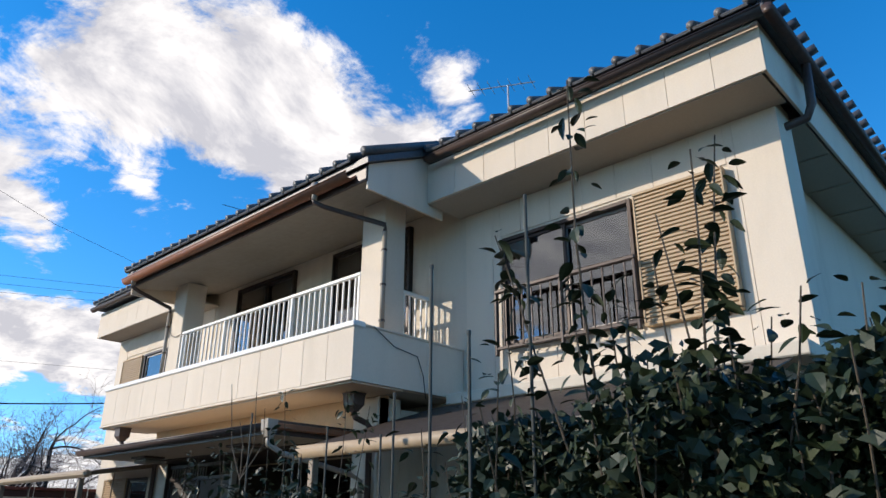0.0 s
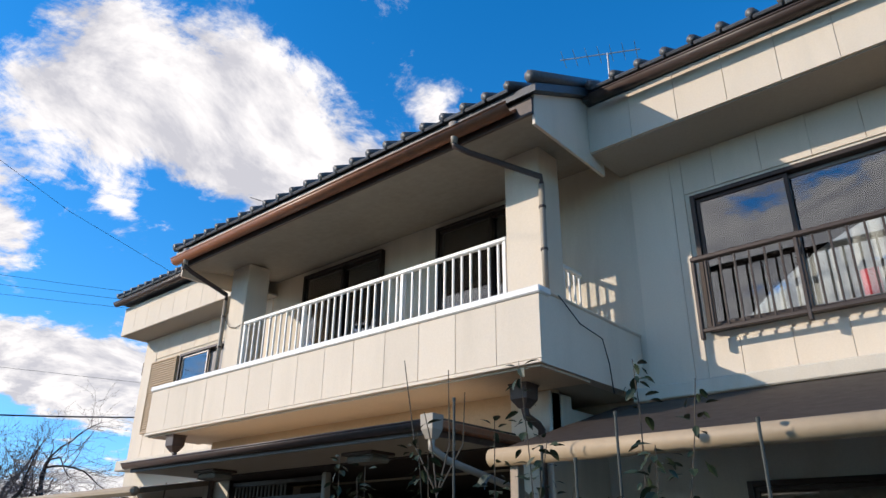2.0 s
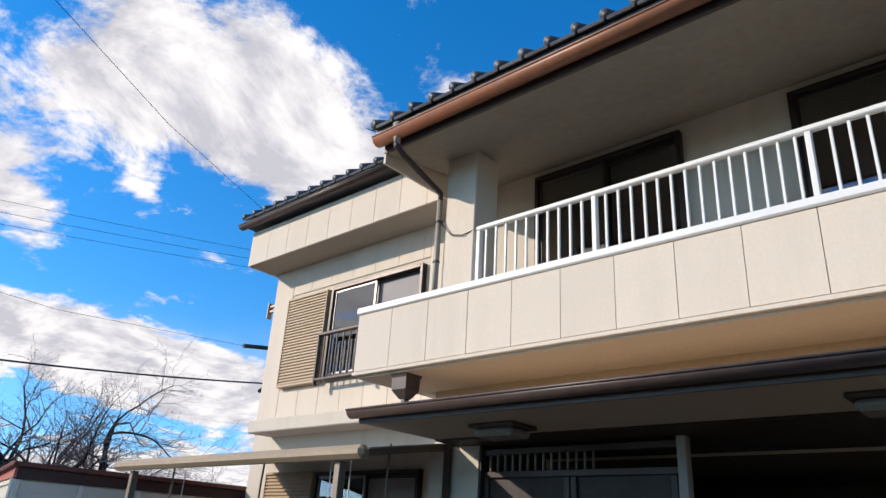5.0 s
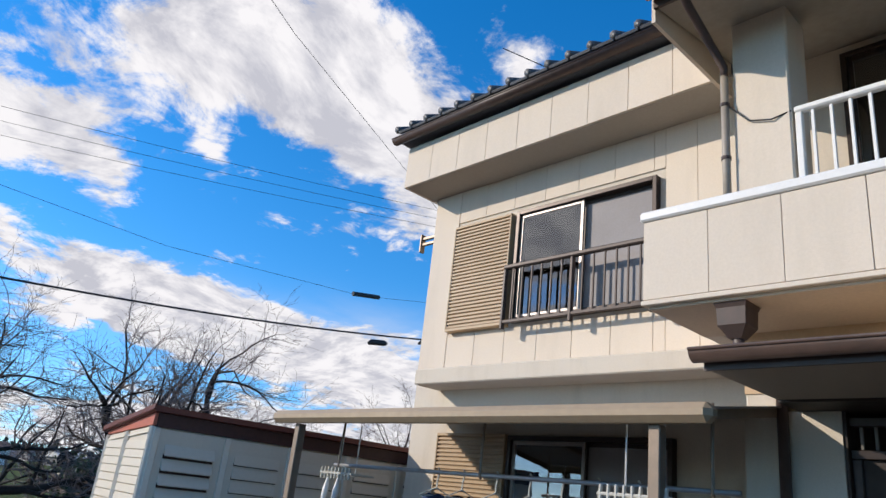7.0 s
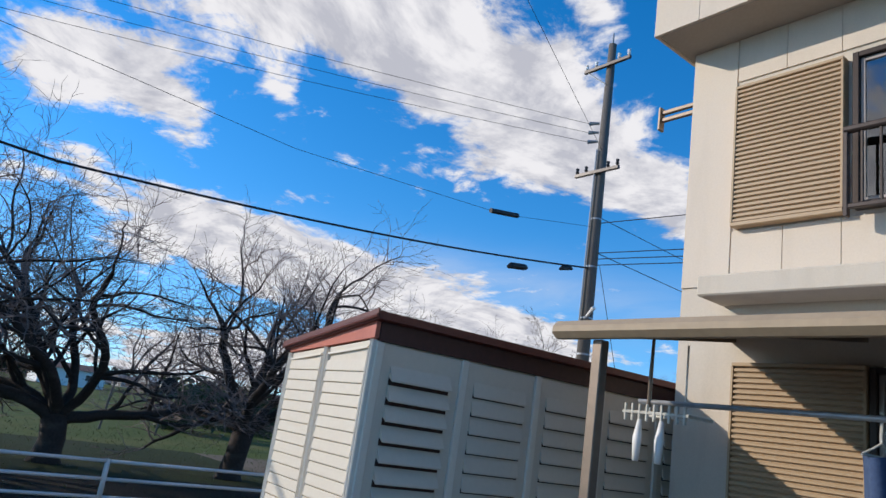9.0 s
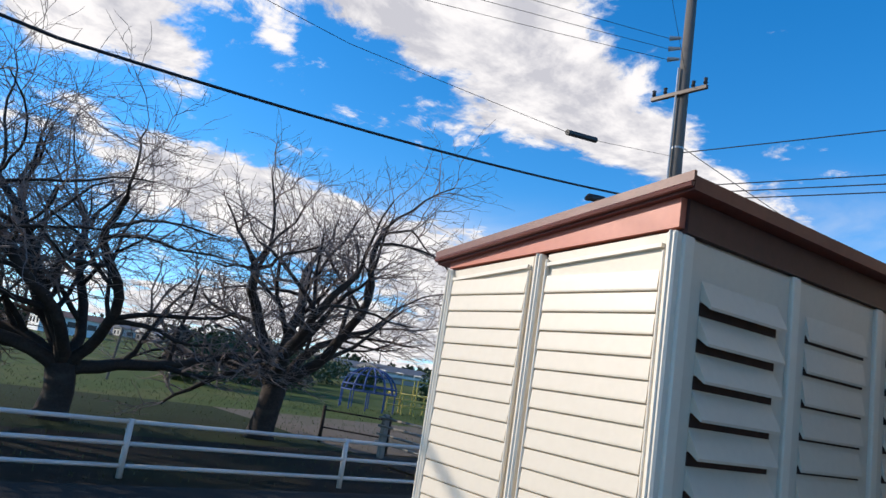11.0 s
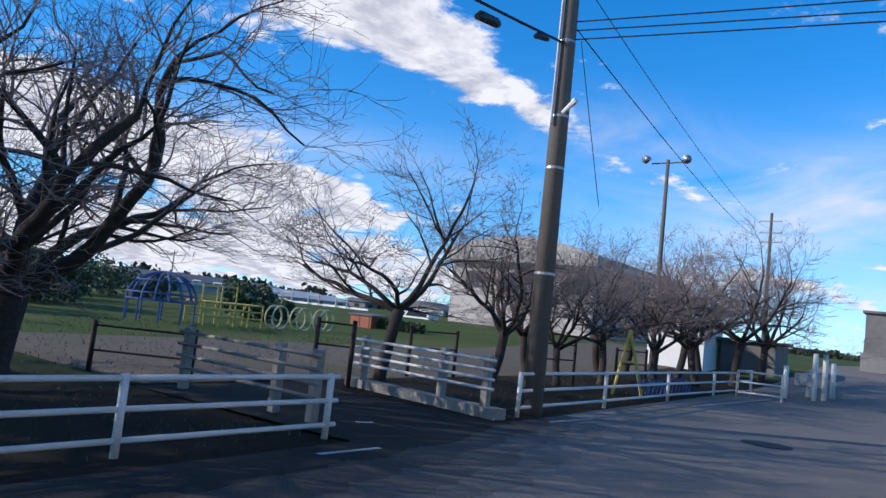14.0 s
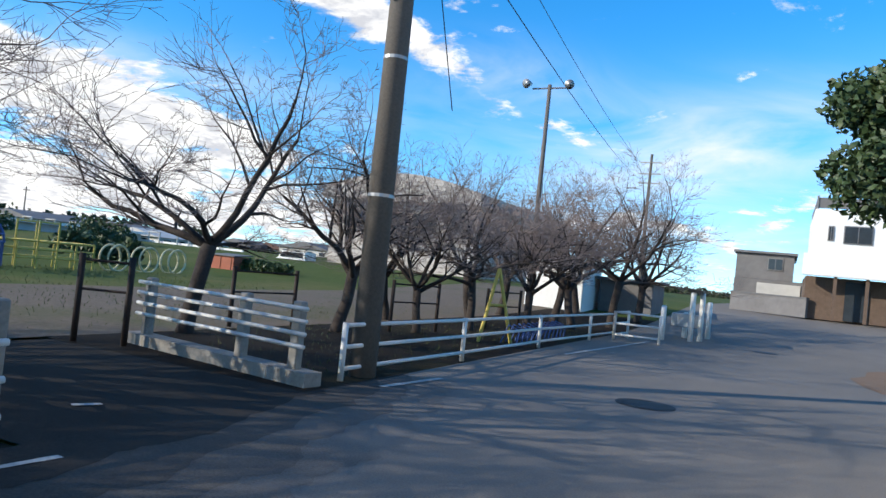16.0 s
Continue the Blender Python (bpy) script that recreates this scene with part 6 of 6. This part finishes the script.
part("roof", Shape().box(-84.5, -79.5, 25.5, 60.5, 1.5, 1.75), BRIGHT, lowb)
rw = thing("red_shed", "rust red low store box beyond the lawn", "shed")
part("wall", Shape().box(-44.3, -42.75, 33.4, 34.6, -0.05, 0.82, 0.02), RUSTRED, rw)
part("roof", Shape().prism([(33.3, 0.82), (33.3, 0.87), (34.7, 0.95), (34.7, 0.9)], "x", -44.4, -42.65), GREYROOF, rw)
for x in (-43.9, -43.2):
    part("door", Shape().box(x - 0.3, x + 0.3, 33.37, 33.398, 0.05, 0.75, 0.005), RUSTRED, rw)
van = thing("parked_van", "small white parked van beyond the lawn", "van")
part("body", Shape().prism([(-53.1, 0.25), (-53.1, 0.75), (-52.75, 0.9), (-52.4, 1.4), (-50.3, 1.42), (-50.2, 0.25)], "y", 49.2, 50.6), BRIGHT, van)
part("window", Shape().prism([(-52.6, 0.92), (-52.3, 1.33), (-50.5, 1.34), (-50.45, 0.92)], "y", 49.19, 49.199), DARKGLASS, van)
for x in (-52.5, -50.8):
    w = part("wheel", Shape().tube([(x, 49.15, 0.22), (x, 49.35, 0.22)], 0.27, 14), CABLE, van)
    part("hub", Shape().tube([(x, 49.14, 0.22), (x, 49.149, 0.22)], 0.13, 10), STEEL, w)
frames = thing("steel_frames", "row of pale steel portal frames far off", "frame")
for k in range(9):
    x = -104 + 4.2 * k
    for q in (0, 1.6):
        part("post", Shape().tube([(x + q, 60, -0.1), (x + q, 60, 2.3 - 0.06 * k)], 0.09, 6), PALEWALL, frames)
    part("beam", Shape().tube([(x, 60, 2.25 - 0.06 * k), (x + 1.6, 60, 2.25 - 0.06 * k)], 0.08, 6), PALEWALL, frames)
part("rail", Shape().box(-106, -66, 60.2, 60.35, 0.75, 1.0, 0.02), BRIGHT, frames, "long white rail")
for x, y, top in ((-115, 70, 6.6), (-70, 92, 7.5), (-44, 95, 9.0)):
    mast = thing("far_mast", "thin grey mast on the skyline", "mast", "far masts")
    part("shaft", Shape().tube([(x, y, -0.2), (x, y, top)], [0.14, 0.07], 8), POLE, mast)
    part("crossarm", Shape().box(x - 0.7, x + 0.7, y - 0.05, y + 0.05, top - 0.6, top - 0.48), POLE, mast)

# ---- evergreen foliage ----
EVERGREEN = surface("evergreen leaf", (0.05, 0.085, 0.03), (0.025, 0.045, 0.016), 0.5, big=1.5, small=6, bump=0.2, stain=(0.09, 0.12, 0.04), stain_amount=0.5)
FARLEAF = surface("far foliage", (0.045, 0.06, 0.028), (0.022, 0.032, 0.015), 0.9, big=0.4, small=2, bump=0.3, stain=(0.10, 0.11, 0.05), stain_amount=0.4)


rng = random.Random(4)
ever = thing("evergreen_tree", "rounded dark green evergreen tree beside the road", "tree", "", "", (-15.05, 26.5, 0))
tr = Shape().tube([(0, 0, -0.1), (0.05, 0, 1.8), (-0.05, 0.1, 3.6), (0, 0, 5.0)], [0.2, 0.16, 0.13, 0.07], 10)
for k in range(7):
    a = 6.283 * k / 7
    tr.tube([(0, 0, 2.6 + 0.3 * k), (0.8 * math.cos(a), 0.8 * math.sin(a), 3.5 + 0.3 * k), (1.7 * math.cos(a), 1.7 * math.sin(a), 4.1 + 0.3 * k)], [0.08, 0.05, 0.02], 6)
part("trunk", tr, BARK, ever)
lumps = [((rng.uniform(-1.7, 1.7), rng.uniform(-1.7, 1.7), rng.uniform(4.2, 6.8)), rng.uniform(0.6, 1.1)) for _ in range(26)]
lumps = [l for l in lumps if Vector((l[0][0], l[0][1], (l[0][2] - 5.5) * 1.1)).length < 2.1]
part("crown", leaf_cloud(lumps, 16000, 0.17, rng), EVERGREEN, ever)


def bush(x, y, w, h, count, size, label, seed):
    r = random.Random(seed)
    b = thing("bush", label, "bush", "dark bushes in the park", "", (x, y, 0))
    ls = [((r.uniform(-w, w), r.uniform(-w, w), r.uniform(0.3, h)), r.uniform(0.35, 0.6) * min(w, h)) for _ in range(14)]
    part("stem", Shape().tube([(0, 0, -0.1), (0.05, 0.02, h * 0.4), (0, 0, h * 0.8)], [0.06, 0.05, 0.02], 6).tube([(0, 0, 0.1), (w * 0.4, 0.1, h * 0.5)], [0.04, 0.015], 6), BARK, b)
    part("foliage", leaf_cloud(ls, count, size, r), EVERGREEN, b)


for i, (x, y, w, h) in enumerate(((-46, 13.6, 1.5, 2.0), (-50, 17.8, 1.6, 2.3), (-52, 20.2, 1.6, 1.9), (-46.2, 28.2, 1.3, 1.15), (-62, 41, 3.0, 1.7), (-68, 29, 3.0, 2.2), (-66, 33.5, 2.6, 1.8), (-58, 23.5, 2.4, 1.9))):
    bush(x, y, w, h, 2200, 0.22, "dark rounded evergreen bush on the lawn", 70 + i)
hr = random.Random(88)
hedge = thing("clipped_hedge", "low dark green hedge beyond the lawn", "hedge", "", "", (-41.4, 34.2, 0))
part("stem", Shape().tube([(-1.1, 0, -0.1), (-1.1, 0, 0.5)], 0.04, 6).tube([(0, 0, -0.1), (0, 0, 0.5)], 0.04, 6).tube([(1.1, 0, -0.1), (1.1, 0, 0.5)], 0.04, 6), BARK, hedge)
part("foliage", leaf_cloud([((-1.25 + 0.25 * k, hr.uniform(-0.15, 0.15), 0.45 + hr.uniform(-0.05, 0.08)), 0.38) for k in range(11)], 2600, 0.13, hr), EVERGREEN, hedge)
# wooded skyline
woods = Shape()
rng = random.Random(31)
for k in range(210):
    a = radians(-20 + 0.68 * k)
    for _ in range(2):
        dist = rng.uniform(190, 260)
        hgt = rng.uniform(2.5, 6.5) * (1.3 if 45 < math.degrees(a) < 95 else 0.7)
        c = Vector((-18 - math.sin(a) * dist, 6 + math.cos(a) * dist, 0))
        lumps = [Vector((rng.gauss(0, 2.2), rng.gauss(0, 2.2), 0)) for _ in range(4)]
        for _ in range(120):
            e = Euler((rng.uniform(0, 6.28), rng.uniform(0, 6.28), rng.uniform(0, 6.28))).to_matrix()
            a2, q = rng.uniform(0, 6.283), math.sqrt(rng.random())
            p = c + rng.choice(lumps) + Vector((2.6 * q * math.cos(a2), 2.6 * q * math.sin(a2), 0.75 * hgt * math.sqrt(1 - q * q) * rng.random() ** 0.5))
            b = len(woods.v)
            for v in ((-0.6, -0.25, 0), (0.15, -0.6, 0.15), (0.6, 0.25, 0), (-0.1, 0.65, 0.15)):
                woods.v.append(tuple(p + e @ Vector(v)))
            woods.f.append((b, b + 1, b + 2, b + 3))
tagged(part("far_woods", woods, FARLEAF), "dark green woods along the skyline", "woods", "", "stuff")
# grass tufts along the fence and on the lawn
tuft = Shape()
rng = random.Random(77)
for _ in range(9000):
    if rng.random() < 0.35:
        x, y = rng.uniform(-26.3, -22.6), rng.choice((rng.uniform(-6, 8.9), rng.uniform(13, 26)))
    else:
        x, y = rng.uniform(-42, -27), rng.uniform(0, 30)
    a, hgt = rng.uniform(0, 6.28), rng.uniform(0.0, 0.05)
    dx, dy = math.cos(a) * 0.012, math.sin(a) * 0.012
    b = len(tuft.v)
    tuft.v += [(x - dx, y - dy, -0.04), (x + dx, y + dy, -0.04), (x + rng.uniform(-0.05, 0.05), y + rng.uniform(-0.05, 0.05), hgt)]
    tuft.f.append((b, b + 1, b + 2))
GRASSBLADE = surface("grass blade", (0.10, 0.12, 0.04), (0.06, 0.075, 0.025), 0.8, small=5, bump=0)
tagged(part("grass", tuft, GRASSBLADE), "thin winter grass tufts on the park soil", "grass", "", "stuff")
